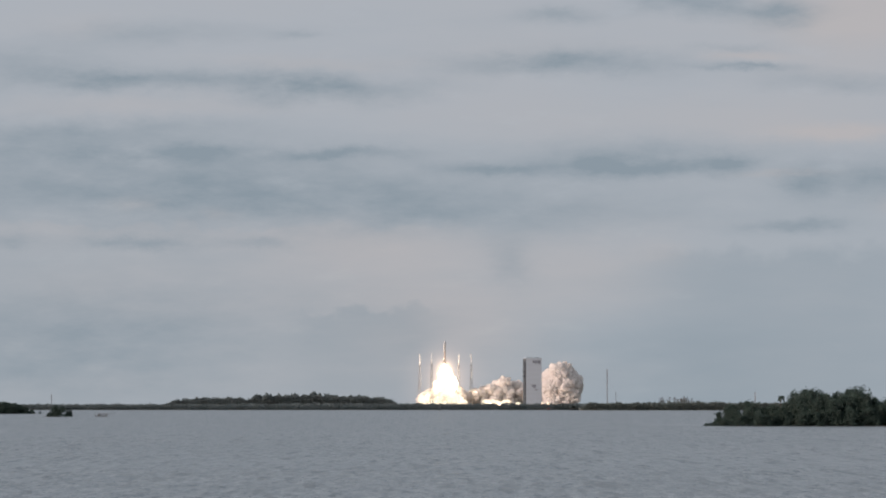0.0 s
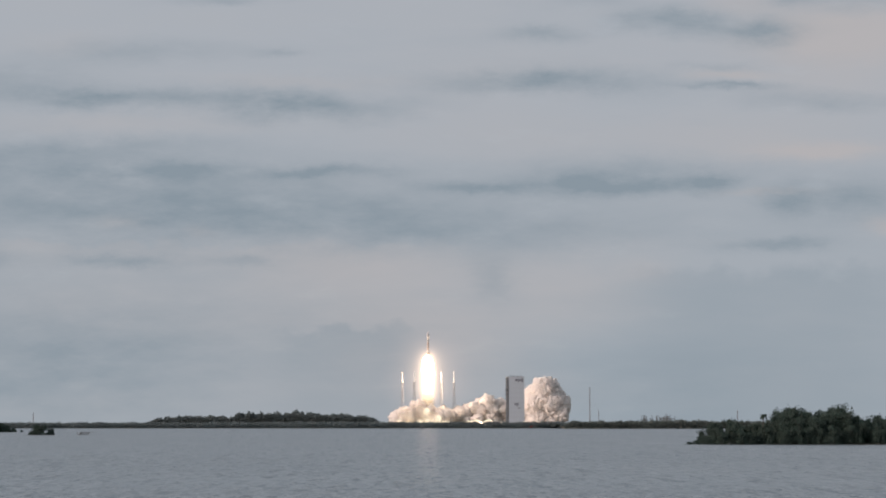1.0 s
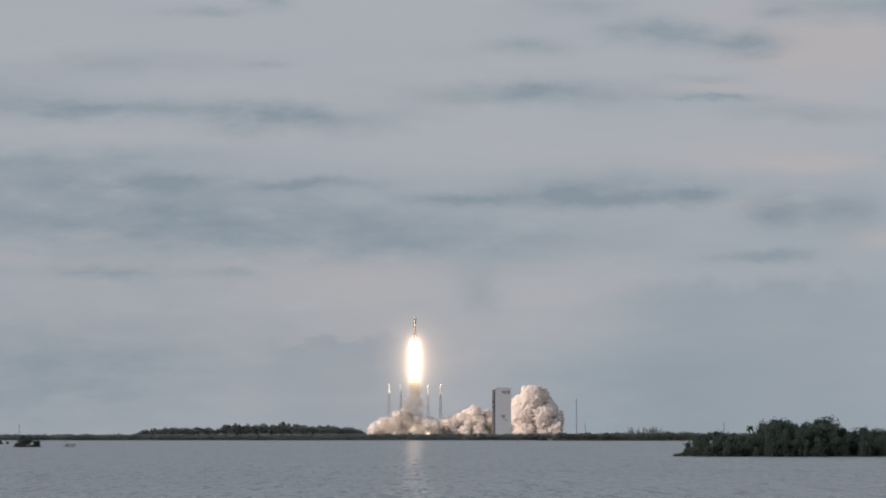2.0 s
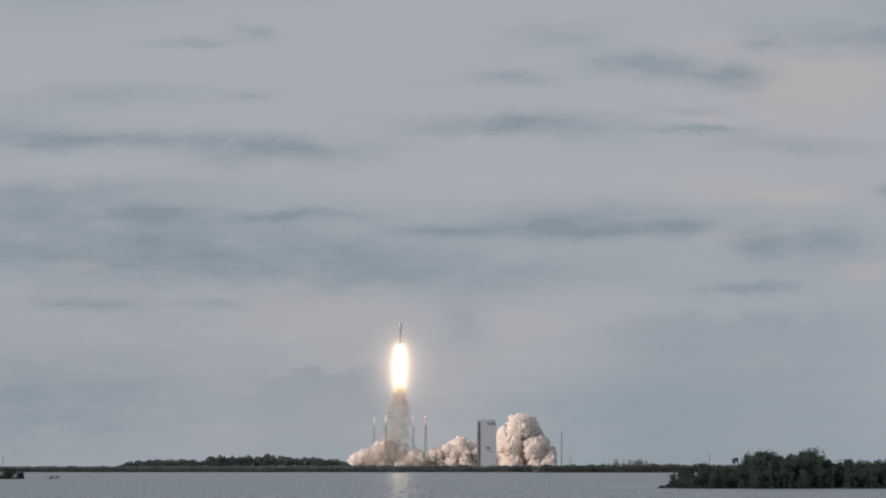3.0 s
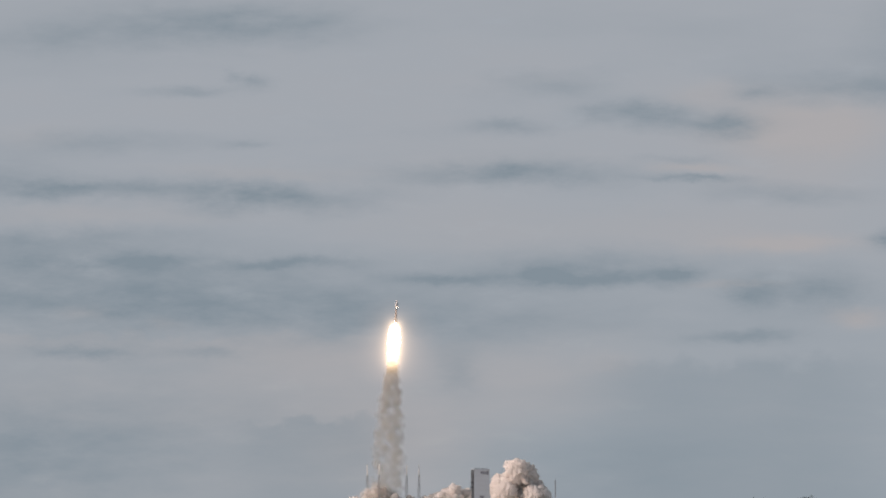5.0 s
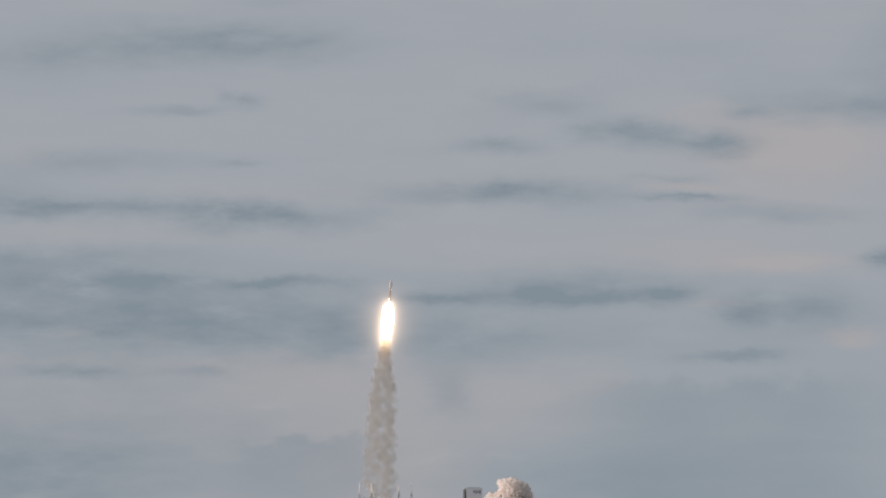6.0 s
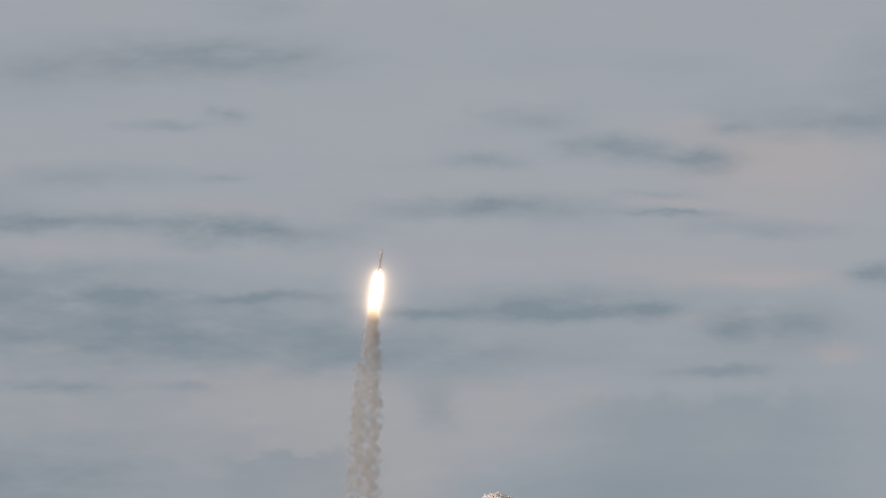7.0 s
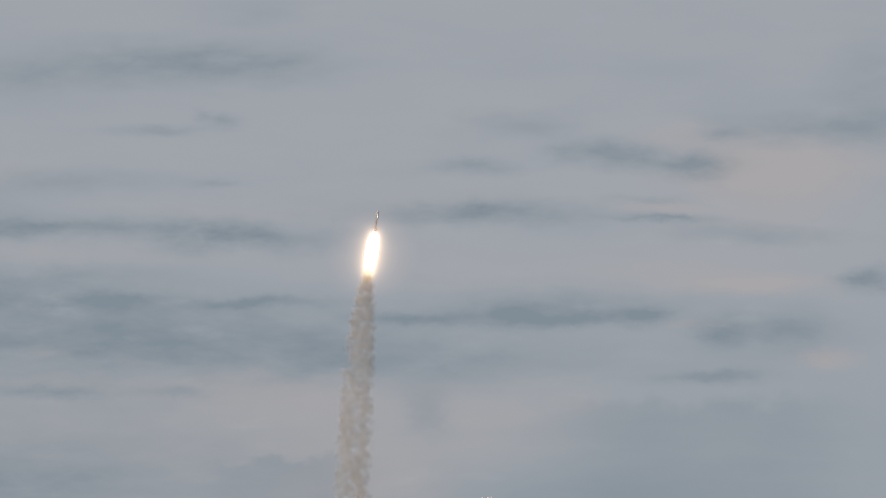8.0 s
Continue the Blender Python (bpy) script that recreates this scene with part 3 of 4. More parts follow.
def palm(x, y, z0, h):
    """A small cabbage palm: a slim trunk and a fan of drooping fronds."""
    root = new("palm_tree")
    tagged(root, "small cabbage palm rising above the mangroves", "tree")
    bm = bmesh.new()
    p = Vector((0, 0, 0))
    for s in range(5):
        q = Vector((0.06 * s, 0, h * (s + 1) / 5))
        rod(bm, p, q, 0.13 - 0.01 * s, 0.12 - 0.01 * s, 7)
        p = q
    part("trunk", bm, BARK, root)
    r = np.random.default_rng(5)
    for k in range(15):
        a, up = r.uniform(0, 2 * math.pi), r.uniform(-0.1, 1.1)
        bm = bmesh.new()
        prev = None
        for s in range(6):
            f = s / 5
            c = p + Vector((math.cos(a), math.sin(a), 0)) * 0.62 * f + Vector((0, 0, 0.7 * (up * f - 1.1 * f * f)))
            side = Vector((-math.sin(a), math.cos(a), 0)) * 0.24 * math.sin(math.pi * (0.1 + 0.85 * f))
            ring = (bm.verts.new(c - side - Vector((0, 0, 0.06))), bm.verts.new(c), bm.verts.new(c + side - Vector((0, 0, 0.06))))
            if prev:
                bm.faces.new((prev[0], prev[1], ring[1], ring[0]))
                bm.faces.new((prev[1], prev[2], ring[2], ring[1]))
            prev = ring
        part("frond", bm, LEAF, root)
    root.matrix_basis = pose(x, y, z0)


palm(53.0, 329, 0.1, 4.5)


def mud_bank(x, y, rx, ry, top, seed, label):
    """A low island of mud, sloping under the water."""
    verts, faces, n = [(x, y, top)], [], 48
    for k, (f, z) in enumerate(((0.6, top * 0.8), (0.9, top * 0.35), (1.0, -0.05), (1.15, -0.6))):
        for i in range(n):
            a = 2 * math.pi * i / n
            w = f * (1 + 0.10 * noise.noise((math.cos(a) * 2, math.sin(a) * 2, seed)))
            verts.append((x + math.cos(a) * rx * w, y + math.sin(a) * ry * w, z))
    for i in range(n):
        faces.append((0, 1 + i, 1 + (i + 1) % n))
        for k in range(3):
            p, q = 1 + k * n, 1 + (k + 1) * n
            faces.append((p + i, q + i, q + (i + 1) % n, p + (i + 1) % n))
    return sheet("ground_islet", verts, faces, MUD, label, "ground")


mud_bank(68, 332.5, 27.2, 11.0, 0.25, 2.0, "low dark mud islet under the mangroves")
mud_bank(-200, 893, 27.0, 9.0, 0.3, 3.0, "low dark mud islet under distant mangroves")
mud_bank(-117, 634, 5.0, 2.5, 0.15, 4.0, "small mud bar under a mangrove bush")
mud_bank(-106, 650, 2.9, 1.2, 0.10, 5.0, "small mud bar under a dead bush")

far_kinds = [mangrove("mangrove", 5.0, 3.0, 1500, 0.34, 60 + k, "mangrove on a distant low islet") for k in range(3)]
FAR_TOP = steps([(-230, 6.0), (-192, 6.0), (-187, 5.6), (-181, 4.2), (-177, 2.6), (-173, 1.0)])
k = 0
for y in (888, 895):
    x = -222.0
    while x < -172:
        h = FAR_TOP(x) * rng.uniform(0.85, 1.05)
        ob = far_kinds[k] if k < 3 else copy_thing(far_kinds[k % 3], pose(0, 0, 0))
        put(ob, x, y + rng.uniform(-1.5, 1.5), 0.1, h / 5.2, h / 5.5, rng.uniform(0, 360))
        x += rng.uniform(2.6, 3.6)
        k += 1
bush_kind = mangrove("mangrove", 3.7, 3.0, 2600, 0.20, 71, "lone mangrove bush standing in shallow water")
put(bush_kind, -116.6, 634, 0.0, 0.98, 0.98, 20)
put(copy_thing(bush_kind, pose(0, 0, 0)), -119.2, 634.5, 0.0, 0.42, 0.40, 130)
put(copy_thing(bush_kind, pose(0, 0, 0)), -113.6, 634.5, 0.0, 0.45, 0.62, 230)


def dead_bush(x, y, seed):
    root = new("dead_bush")
    tagged(root, "leafless dead bush with bent branches in the shallows", "shrub")
    r = np.random.default_rng(seed)
    for k in range(13):
        bm = bmesh.new()
        p = Vector((r.uniform(-2.2, 1.4), r.uniform(-0.4, 0.4), -0.2))
        d = Vector((r.uniform(-0.7, 1.0), r.uniform(-0.4, 0.4), 0.9)) * 0.62
        rad = 0.10
        for s in range(5):
            q = p + d
            rod(bm, p, q, rad, rad * 0.75, 5)
            p, rad = q, rad * 0.75
            d = d * 0.86 + Vector((r.uniform(-0.1, 0.3), 0, -0.13))
        part("branch", bm, BARK, root)
    root.matrix_basis = pose(x, y, 0)


dead_bush(-106, 650, 9)


# ---- channel markers ----
def marker(x, y, h, board):
    root = new("channel_marker")
    tagged(root, "wooden channel marker post with a small board", "marker", "channel markers")
    part("post", rod(bmesh.new(), (0, 0, -1), (0, 0, h), 0.17, 0.15, 8), BARK, root)
    part("board", box(-0.5, -0.25, h - 1.0, 0.5, -0.19, h - 0.1, 0.02), board, root)
    root.matrix_basis = pose(x, y, 0)


marker(-2.1, 1300, 2.9, BAR)
marker(65.6, 1300, 2.6, RED)


# ---- launch complex ----
def integration_building():
    """The tall vertical integration hall beside the pad."""
    root = new("integration_building")
    tagged(root, "tall white clad rocket integration building with dark upper markings", "building")
    w, d, h = 30.0, 26.0, 90.0
    part("wall", box(-w / 2, -d / 2, -2, w / 2, d / 2, h, 0.15), CLAD, root)
    part("roof", box(-w / 2 - 0.4, -d / 2 - 0.4, h, w / 2 + 0.4, d / 2 + 0.4, h + 1.0, 0.1), CLAD, root)
    # cladding panels on the broad face and the end face
    me = bpy.data.meshes.new("panel")
    bm = box(-3.66, -0.12, -4.4, 3.66, 0.0, 4.4, 0.06)
    bm.to_mesh(me)
    bm.free()
    me.materials.append(CLAD)
    for i in range(4):
        for j in range(10):
            ob = new("panel", me)
            ob.parent = root
            ob.matrix_basis = pose(-w / 2 + 3.78 + i * 7.48, -d / 2 - 0.003, 4.4 + j * 8.95)
    # dark stair end; its shade is put into the colour, unlike the broad face
    part("end_wall", box(-w / 2 - 0.30, -d / 2, 0, -w / 2 - 0.004, d / 2, h - 0.2), CLAD_DARK, root, "dark end wall with stairs, shade put into its colour")
    # stair landings and hoist platforms on the end
    for j in range(9):
        z = 14 + j * 8.4
        part("landing", box(-w / 2 - 2.8 - (2.4 if j in (5, 6) else 0), -d / 2 + 1, z, -w / 2 - 0.31, -d / 2 + 7, z + 2.6, 0.05), CLAD_DARK, root)
    part("stair_shaft", box(-w / 2 - 1.8, -d / 2 + 2, -2, -w / 2 - 0.32, -d / 2 + 6, h - 8), CLAD_DARK, root)
    # emblems as plain bars
    for x0, x1, z0, z1 in ((-2.5, 1.4, 82, 86.5), (2.2, 4.6, 80.5, 87), (5.4, 8.0, 82, 86), (8.8, 12.6, 80.5, 87.2), (-4.2, 3.8, 37.5, 41.5), (-1.0, 3.0, 35.2, 36.9), (2.0, 6.8, 31.0, 33.0)):
        part("marking", box(x0, -d / 2 - 0.30, z0, x1, -d / 2 - 0.13, z1), BAR, root)
    part("door", box(-10.5, -d / 2 - 0.40, 0, 10.5, -d / 2 - 0.13, 15, 0.05), CLAD, root, "closed white high door")
    for x in (-10, -4, 3, 9):
        part("roof_vent", box(x, -4, h + 1.0, x + 2.2, -1, h + 2.6, 0.1), CLAD_DARK, root)
    root.matrix_basis = pose(167.5, 3913, 3, 0, 0, 10)


integration_building()


def lattice(name, h, w0, w1, bays, bar, mat, parent):
    """An open four-legged lattice shaft."""
    bm = bmesh.new()
    at = lambda f: (w0 + (w1 - w0) * f) / 2
    corners = ((-1, -1), (1, -1), (1, 1), (-1, 1))
    for i in range(bays):
        f, g = i / bays, (i + 1) / bays
        a, b = at(f), at(g)
        for k in range(4):
            c, d = corners[k], corners[(k + 1) % 4]
            rod(bm, (c[0] * a, c[1] * a, f * h), (c[0] * b, c[1] * b, g * h), bar, bar, 4)
            rod(bm, (c[0] * b, c[1] * b, g * h), (d[0] * b, d[1] * b, g * h), bar * 0.7, bar * 0.7, 4)
            rod(bm, (c[0] * a, c[1] * a, f * h), (d[0] * b, d[1] * b, g * h), bar * 0.6, bar * 0.6, 4)
            rod(bm, (d[0] * a, d[1] * a, f * h), (c[0] * b, c[1] * b, g * h), bar * 0.6, bar * 0.6, 4)
    return part(name, bm, mat, parent)


def lightning_tower():
    root = new("lightning_tower")
    tagged(root, "steel lattice lightning tower with a white mast on top", "tower", "lightning towers round the pad")
    part("footing", box(-6, -6, -1.5, 6, 6, 0.6, 0.1), CONCRETE, root)
    lattice("lattice", 91.0, 8.5, 3.0, 13, 0.42, STEEL, root)
    part("platform", box(-2.4, -2.4, 91, 2.4, 2.4, 91.8, 0.05), STEEL, root)
    part("mast", lathe([(91.8, 1.35), (100, 1.25), (112, 0.9), (116, 0.3)], 10), WHITE, root, "white fibreglass mast", True)
    return root


towers = lightning_tower()
spots = ((-50.5, 4542), (-24.2, 4458), (34.5, 4542), (61.1, 4515))
for k, (x, y) in enumerate(spots):
    ob = towers if k == 0 else copy_thing(towers, pose(0, 0, 0))
    ob.matrix_basis = pose(x, y, 2.6)


def launch_mount():
    root = new("launch_platform")
    tagged(root, "grey steel and concrete launch platform wrapped in exhaust", "launch pad")
    part("deck", box(-12, -12, 8, 12, 12, 13, 0.2), CONCRETE, root)
    for x in (-9, 9):
        for y in (-9, 9):
            part("leg", box(x - 1.5, y - 1.5, -1, x + 1.5, y + 1.5, 8, 0.1), CONCRETE, root)
    lattice("umbilical_mast", 32, 3.0, 2.2, 6, 0.2, STEEL, root).matrix_basis = pose(-9, 6, 13)
    root.matrix_basis = pose(4, 4500, 2.6)


launch_mount()


def guyed_mast(x, y, h, wide, label):
    root = new("radio_mast")
    tagged(root, label, "mast", "thin masts on the cape")
    lattice("shaft", h, wide, wide * 0.8, max(6, int(h / 6)), wide * 0.16, MAST, root)
    part("lightning_rod", rod(bmesh.new(), (0, 0, h), (0, 0, h + 3), 0.15, 0.05, 5), MAST, root)
    for k in range(3):
        a = radians(90 + 120 * k)
        part("guy_wire", rod(bmesh.new(), (0, 0, h * 0.8), (math.cos(a) * h * 0.5, math.sin(a) * h * 0.5, -0.5), 0.04, 0.04, 4), STEEL, root)
    root.matrix_basis = pose(x, y, 2.6)


guyed_mast(338, 4300, 78, 1.7, "tall thin grey weather mast with guy wires")
guyed_mast(360, 4350, 30, 1.2, "short thin grey mast beside the taller one")
guyed_mast(-800, 4270, 26, 1.1, "thin grey mast behind the far shore")
guyed_mast(590, 3950, 28, 1.3, "thin grey mast beyond the spit")


def bare_tree(x, y, h, seed):
    root = new("bare_tree")
    tagged(root, "thin bare tree standing above the scrub", "tree", "bare trees behind the spit")
    r = np.random.default_rng(seed)
    part("trunk", rod(bmesh.new(), (0, 0, -1), (0, 0, h), 0.4, 0.12, 5), BARK, root)
    for k in range(7):
        z = h * r.uniform(0.4, 0.95)
        a = r.uniform(0, 2 * math.pi)
        ln = (h - z) * 0.5 + 0.8
        part("branch", rod(bmesh.new(), (0, 0, z), (math.cos(a) * ln, math.sin(a) * ln, z + ln * 0.7), 0.16, 0.06, 4), BARK, root)
    root.matrix_basis = pose(x, y, 2.3)


r2 = np.random.default_rng(31)
for k in range(26):
    bare_tree(float(r2.uniform(212, 246)) if k < 23 else float(r2.uniform(235, 240)), float(r2.uniform(2035, 2060)), float(r2.uniform(7.0, 10.6)) if k < 23 else 11.4, 300 + k)


# ---- the rocket ----
def rocket():
    root = new("rocket")
    tagged(root, "slim white and tan rocket climbing on a bright flame", "rocket")
    part("first_stage", lathe([(3, 1.9), (36, 1.9)], 20), COPPER, root, "tan core stage", True)
    part("interstage", lathe([(36, 1.9), (40, 2.0), (41, 2.7)], 20), RGREY, root, "", True)
    part("fairing", lathe([(41, 2.7), (51, 2.7), (54, 2.2), (56.6, 1.2), (58, 0.25)], 24), RWHITE, root, "white payload fairing", True)
    for k in range(5):
        a = radians(20 + 72 * k)
        b = part("booster", lathe([(1.2, 0.55), (2.5, 0.8), (17, 0.8), (19, 0.45), (20, 0.1)], 12), RWHITE, root, "white strap-on booster", True)
        b.matrix_basis = pose(math.cos(a) * 2.75, math.sin(a) * 2.75, 0)
    for x in (-0.9, 0.9):
        n = part("nozzle", lathe([(0, 0.95), (1.2, 0.8), (2.4, 0.5), (3.2, 0.4)], 14), RDARK, root, "dark engine nozzle", True)
        n.matrix_basis = pose(x, 0, 0)
    # the plume of fire
    prof = [(6.5, 0.3), (5.5, 4.5), (2.5, 8.6), (-3, 11.6), (-10, 13.6), (-20, 14.8), (-34, 14.6), (-48, 13.4), (-60, 12.2), (-62, 12.1), (-75, 12.0), (-86, 12.2), (-98, 12.6), (-106, 12.8)]
    for name, rows, mat in (("flame", [p for p in prof if p[0] >= -60], FIRE), ("flame_tail", [p for p in prof if p[0] <= -60], TAIL)):
        bm = lathe([(z, r * 0.88) for z, r in rows[::-1]], 40)
        for v in bm.verts:
            k = 1 + 0.12 * noise.noise(v.co * 0.12) + 0.16 * max(0.0, (-50 - v.co.z) / 45) * noise.noise(v.co * 0.25)
            v.co.x, v.co.y = v.co.x * k, v.co.y * k
        part(name, bm, mat, root, "blinding white-yellow exhaust flame" if name == "flame" else "fading yellow end of the flame", True)
    # lens glow round the flame, painted as nested emissive shells fading outward
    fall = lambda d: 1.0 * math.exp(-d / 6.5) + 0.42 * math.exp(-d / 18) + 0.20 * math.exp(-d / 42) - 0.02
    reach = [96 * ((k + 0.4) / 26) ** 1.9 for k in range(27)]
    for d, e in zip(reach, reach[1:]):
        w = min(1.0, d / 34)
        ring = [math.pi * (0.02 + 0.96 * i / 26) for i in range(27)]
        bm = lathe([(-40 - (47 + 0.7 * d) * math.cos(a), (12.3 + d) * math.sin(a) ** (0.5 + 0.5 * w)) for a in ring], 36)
        part("flame_halo", bm, halo_material("flame_halo_glow", (1.0, 0.72 - 0.001 * d, 0.46), (fall(d) - fall(e)) / 2), root, "painted lens glow round the flame", True)
    return root


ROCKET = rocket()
NOSE = ((0, 3.7, 145, 0), (0.5, 4.2, 169, 0), (1, 4.8, 204, 0), (1.5, 4.6, 229, 0), (1.7, 4.9, 244, 0), (2.8, 6.2, 307, 0.8), (3, 6.4, 319, 1), (3.5, 8.2, 352, 1.5),
        (4, 8.8, 389, 2.2), (4.5, 11, 425, 3), (4.7, 11.6, 445, 3.3), (5.8, 15, 539, 5.2), (6, 16.5, 559, 5.5), (6.5, 23, 607, 6.4), (7, 27, 659, 7.2), (7.5, 32, 711, 7.9), (8, 38, 757, 8.4))


def base_of(row):
    t, x, z, lean = row
    return x - 58 * math.sin(radians(lean)), z - 58 * math.cos(radians(lean))


def on_axis(t, down):
    """The point that far below the nozzles on the rocket's axis at time t."""
    ts = [r[0] for r in NOSE]
    lean = np.interp(t, ts, [r[3] for r in NOSE])
    x = np.interp(t, ts, [base_of(r)[0] for r in NOSE])
    z = np.interp(t, ts, [base_of(r)[1] for r in NOSE])
    return float(x - down * math.sin(radians(lean))), float(z - down * math.cos(radians(lean)))


# ---- smoke, in rigid billows ----
def billow(seed, fine, rugged=1.0):
    """A cauliflower lump of smoke, about one metre in radius: bulges upon bulges."""
    bm = bmesh.new()
    bmesh.ops.create_icosphere(bm, subdivisions=fine, radius=1.0)
    off = Vector((seed * 7.3, seed * 3.1, seed * 1.7))
    for v in bm.verts:
        p = v.co.normalized()
        swell = 0.0
        for k, (f, a) in enumerate(((1.3, 0.50), (2.7, 0.40), (5.6, 0.26), (11.5, 0.15))[:fine - 1]):
            swell += a * abs(noise.noise(p * f + off * (k + 1)))
        v.co = p * (0.70 + 0.12 * (1 - rugged) + rugged * swell)
    me = bpy.data.meshes.new("puff")
    bm.to_mesh(me)
    bm.free()
    me.polygons.foreach_set("use_smooth", [True] * len(me.polygons))
    return me


def scaled(me, r, mat):
    """Bake one of the lumps at a radius."""
    m = me.copy()
    m.transform(Matrix.Diagonal((r, r, r, 1)))
    m.materials.clear()
    m.materials.append(mat)
    return m


def nested(me, r, mat):
    """A soft puff: the same lump at six radii, so that it thins outward."""
    bm = bmesh.new()
    for k, f in enumerate((0.30, 0.48, 0.64, 0.78, 0.90, 1.0)):
        m = me.copy()
        m.transform(pose(0, 0, 0, 40 * k, 25 * k, 70 * k) @ Matrix.Diagonal((r * f, r * f, r * f, 1)))
        bm.from_mesh(m)
        bpy.data.meshes.remove(m)
    out = bpy.data.meshes.new("puff")
    bm.to_mesh(out)
    bm.free()
    out.polygons.foreach_set("use_smooth", [True] * len(out.polygons))
    out.materials.append(mat)
    return out


LUMPS = [billow(k + 1, 5) for k in range(5)]
SMALL = [billow(k + 1, 4) for k in range(5)]
SOFT = [billow(k + 21, 4, 0.45) for k in range(3)]
HUGE = [billow(k + 31, 6) for k in range(3)]
SIZES = (7.0, 9.5, 12.5, 16.0)
TRAIL_SIZES = (8.0, 11.0, 16.0)
SMOKE_MESH = {(k, r): scaled((SMALL if r < 10 else LUMPS)[k], r, SMOKE) for k in range(5) for r in SIZES}
TRAIL_MESH = {(k, r): nested(me, r, TRAIL) for k, me in enumerate(SOFT) for r in TRAIL_SIZES}
HAZE_MESH = {(k, r): nested(me, r, HAZE) for k, me in enumerate(SOFT) for r in TRAIL_SIZES[1:]}
SMOKE_MESH.update({(k, r): scaled(HUGE[k % 3], r, SMOKE) for k in range(5) for r in (23.0,)})
MOVES = []


def cloud_thing(label):
    root = new("exhaust_cloud")
    return tagged(root, label, "smoke")


def puff(root, meshes, kind, r, rows, rng):
    ob = new("puff", meshes[(kind, r)])
    ob.parent = root
    turn, spin = rng.uniform(0, 360, 3), rng.uniform(-4, 4, 3)
    MOVES.append((ob, [(t, pose(x, y, z, *(turn + spin * t))) for t, x, y, z in rows]))
    return ob


TIMES = (0, 1.5, 3.0, 4.5, 6.0, 8.0)


def side_cloud():
    """The great cloud thrown out beyond the building, swelling up and away."""
    root = cloud_thing("billowing cream and grey exhaust cloud beyond the building")
    rng = np.random.default_rng(201)
    ax, az, ay = 211.0, 4.0, 4525.0
    sx = dict(zip(TIMES, (1.0, 1.18, 1.43, 1.60, 1.70, 1.80)))
    sz = dict(zip(TIMES, (1.0, 1.16, 1.30, 1.38, 1.40, 1.42)))
    rim = lambda f: float(np.interp(f, (0, 0.08, 0.25, 0.45, 0.62, 0.8, 1.0), (0.56, 0.78, 0.93, 1.0, 0.92, 0.80, 0.66)))
    late = lambda f: float(np.interp(f, (0, 0.08, 0.25, 0.40, 0.58, 0.8, 1.0), (0.50, 0.66, 0.88, 1.0, 0.80, 0.50, 0.24)))
    for k in range(120):
        r = float(rng.choice((7.0, 9.5, 12.5, 16.0, 23.0), p=(0.22, 0.28, 0.24, 0.16, 0.10)))
        # steep towards the building, a peak, and a slope leaning away from the pad
        f = rng.uniform(0, 1)
        g = rng.uniform(0.02, 1) ** 0.55
        dy = rng.uniform(-32, 30) * math.sqrt(max(0.06, 1 - (g * 0.9) ** 2))
        rows = []
        for t in TIMES:
            w = 94 * sx[t]
            grow = min(1.0, t / 4.0)
            top = (1 - grow) * rim(f) + grow * late(f)
            rows.append((t, ax + 0.85 * r + (w - 1.8 * r) * f * (1 - 0.24 * (1 - g) * (1 - grow)), ay + dy * sx[t], az + max(2.0, (101 * sz[t] * top - 0.95 * r) * g)))
        puff(root, SMOKE_MESH, int(rng.integers(5)), r, rows, rng)
    for k in range(26):
        # later smoke that wells up from the duct through the cloud
        r = float(rng.choice((9.5, 12.5, 16.0, 23.0)))
        a, f = rng.uniform(0.25, 2.4), rng.uniform(0.35, 0.95)
        gx, gz = 52 + math.cos(a) * 52 * f, math.sin(a) * (104 - 22 * math.cos(a)) * f - 12
        gy = rng.uniform(-25, 20)
        rows = []
        for t in TIMES:
            g = min(1.0, 0.25 + 0.75 * t / 5.0) + 0.03 * max(0, t - 5)
            rows.append((t, ax + 20 + (gx - 10) * g, ay + gy * g, az + gz * g))
        puff(root, SMOKE_MESH, int(rng.integers(5)), r, rows, rng)


def pad_cloud():
    """The low bank round the pad and along the flame trench."""
    root = cloud_thing("low bank of cream exhaust smoke spreading from the launch pad")
    rng = np.random.default_rng(202)
    for k in range(150):
        # trench side, towards the building
        r = float(rng.choice(SIZES[:3], p=(0.4, 0.38, 0.22)))
        x = rng.uniform(34, 178)
        top = float(np.interp(x, (34, 60, 82, 110, 128, 145, 178), (42, 42, 44, 55, 70, 64, 62)))
        z = 2 + (max(4, top - r * 0.8) - 2) * rng.uniform(0, 1) ** 0.6
        y = 4522 + rng.uniform(-24, 26)
        rows = [(t, x + 0.8 * t, y, z + 0.5 * t + (0.9 * t if z > 25 else 0)) for t in TIMES]
        puff(root, SMOKE_MESH, int(rng.integers(5)), r, rows, rng)
    for k in range(96):
        # round the pad, rolling outward
        r = float(rng.choice(SIZES[:3], p=(0.35, 0.4, 0.25)))
        s = rng.uniform(-1, 1)
        x0 = -4 + s * 42
        x1 = -28 + s * 84 if s < 0 else -20 + s * 70
        z0 = rng.uniform(2, max(6, 54 * (1 - 0.42 * abs(s)) - 0.7 * r))
        z1 = z0 * 1.1 + 14 * (1 - abs(s)) * rng.uniform(0.2, 1.6)
        y = rng.uniform(-26, 30)
        rows = []
        for t in TIMES:
            g = 1 - math.exp(-t / 2.6)
            rows.append((t, x0 + (x1 - x0) * g * 1.1, 4508 + y * (1 + 0.6 * g), z0 + (z1 - z0) * g * 1.2))
        puff(root, SMOKE_MESH, int(rng.integers(5)), r, rows, rng)


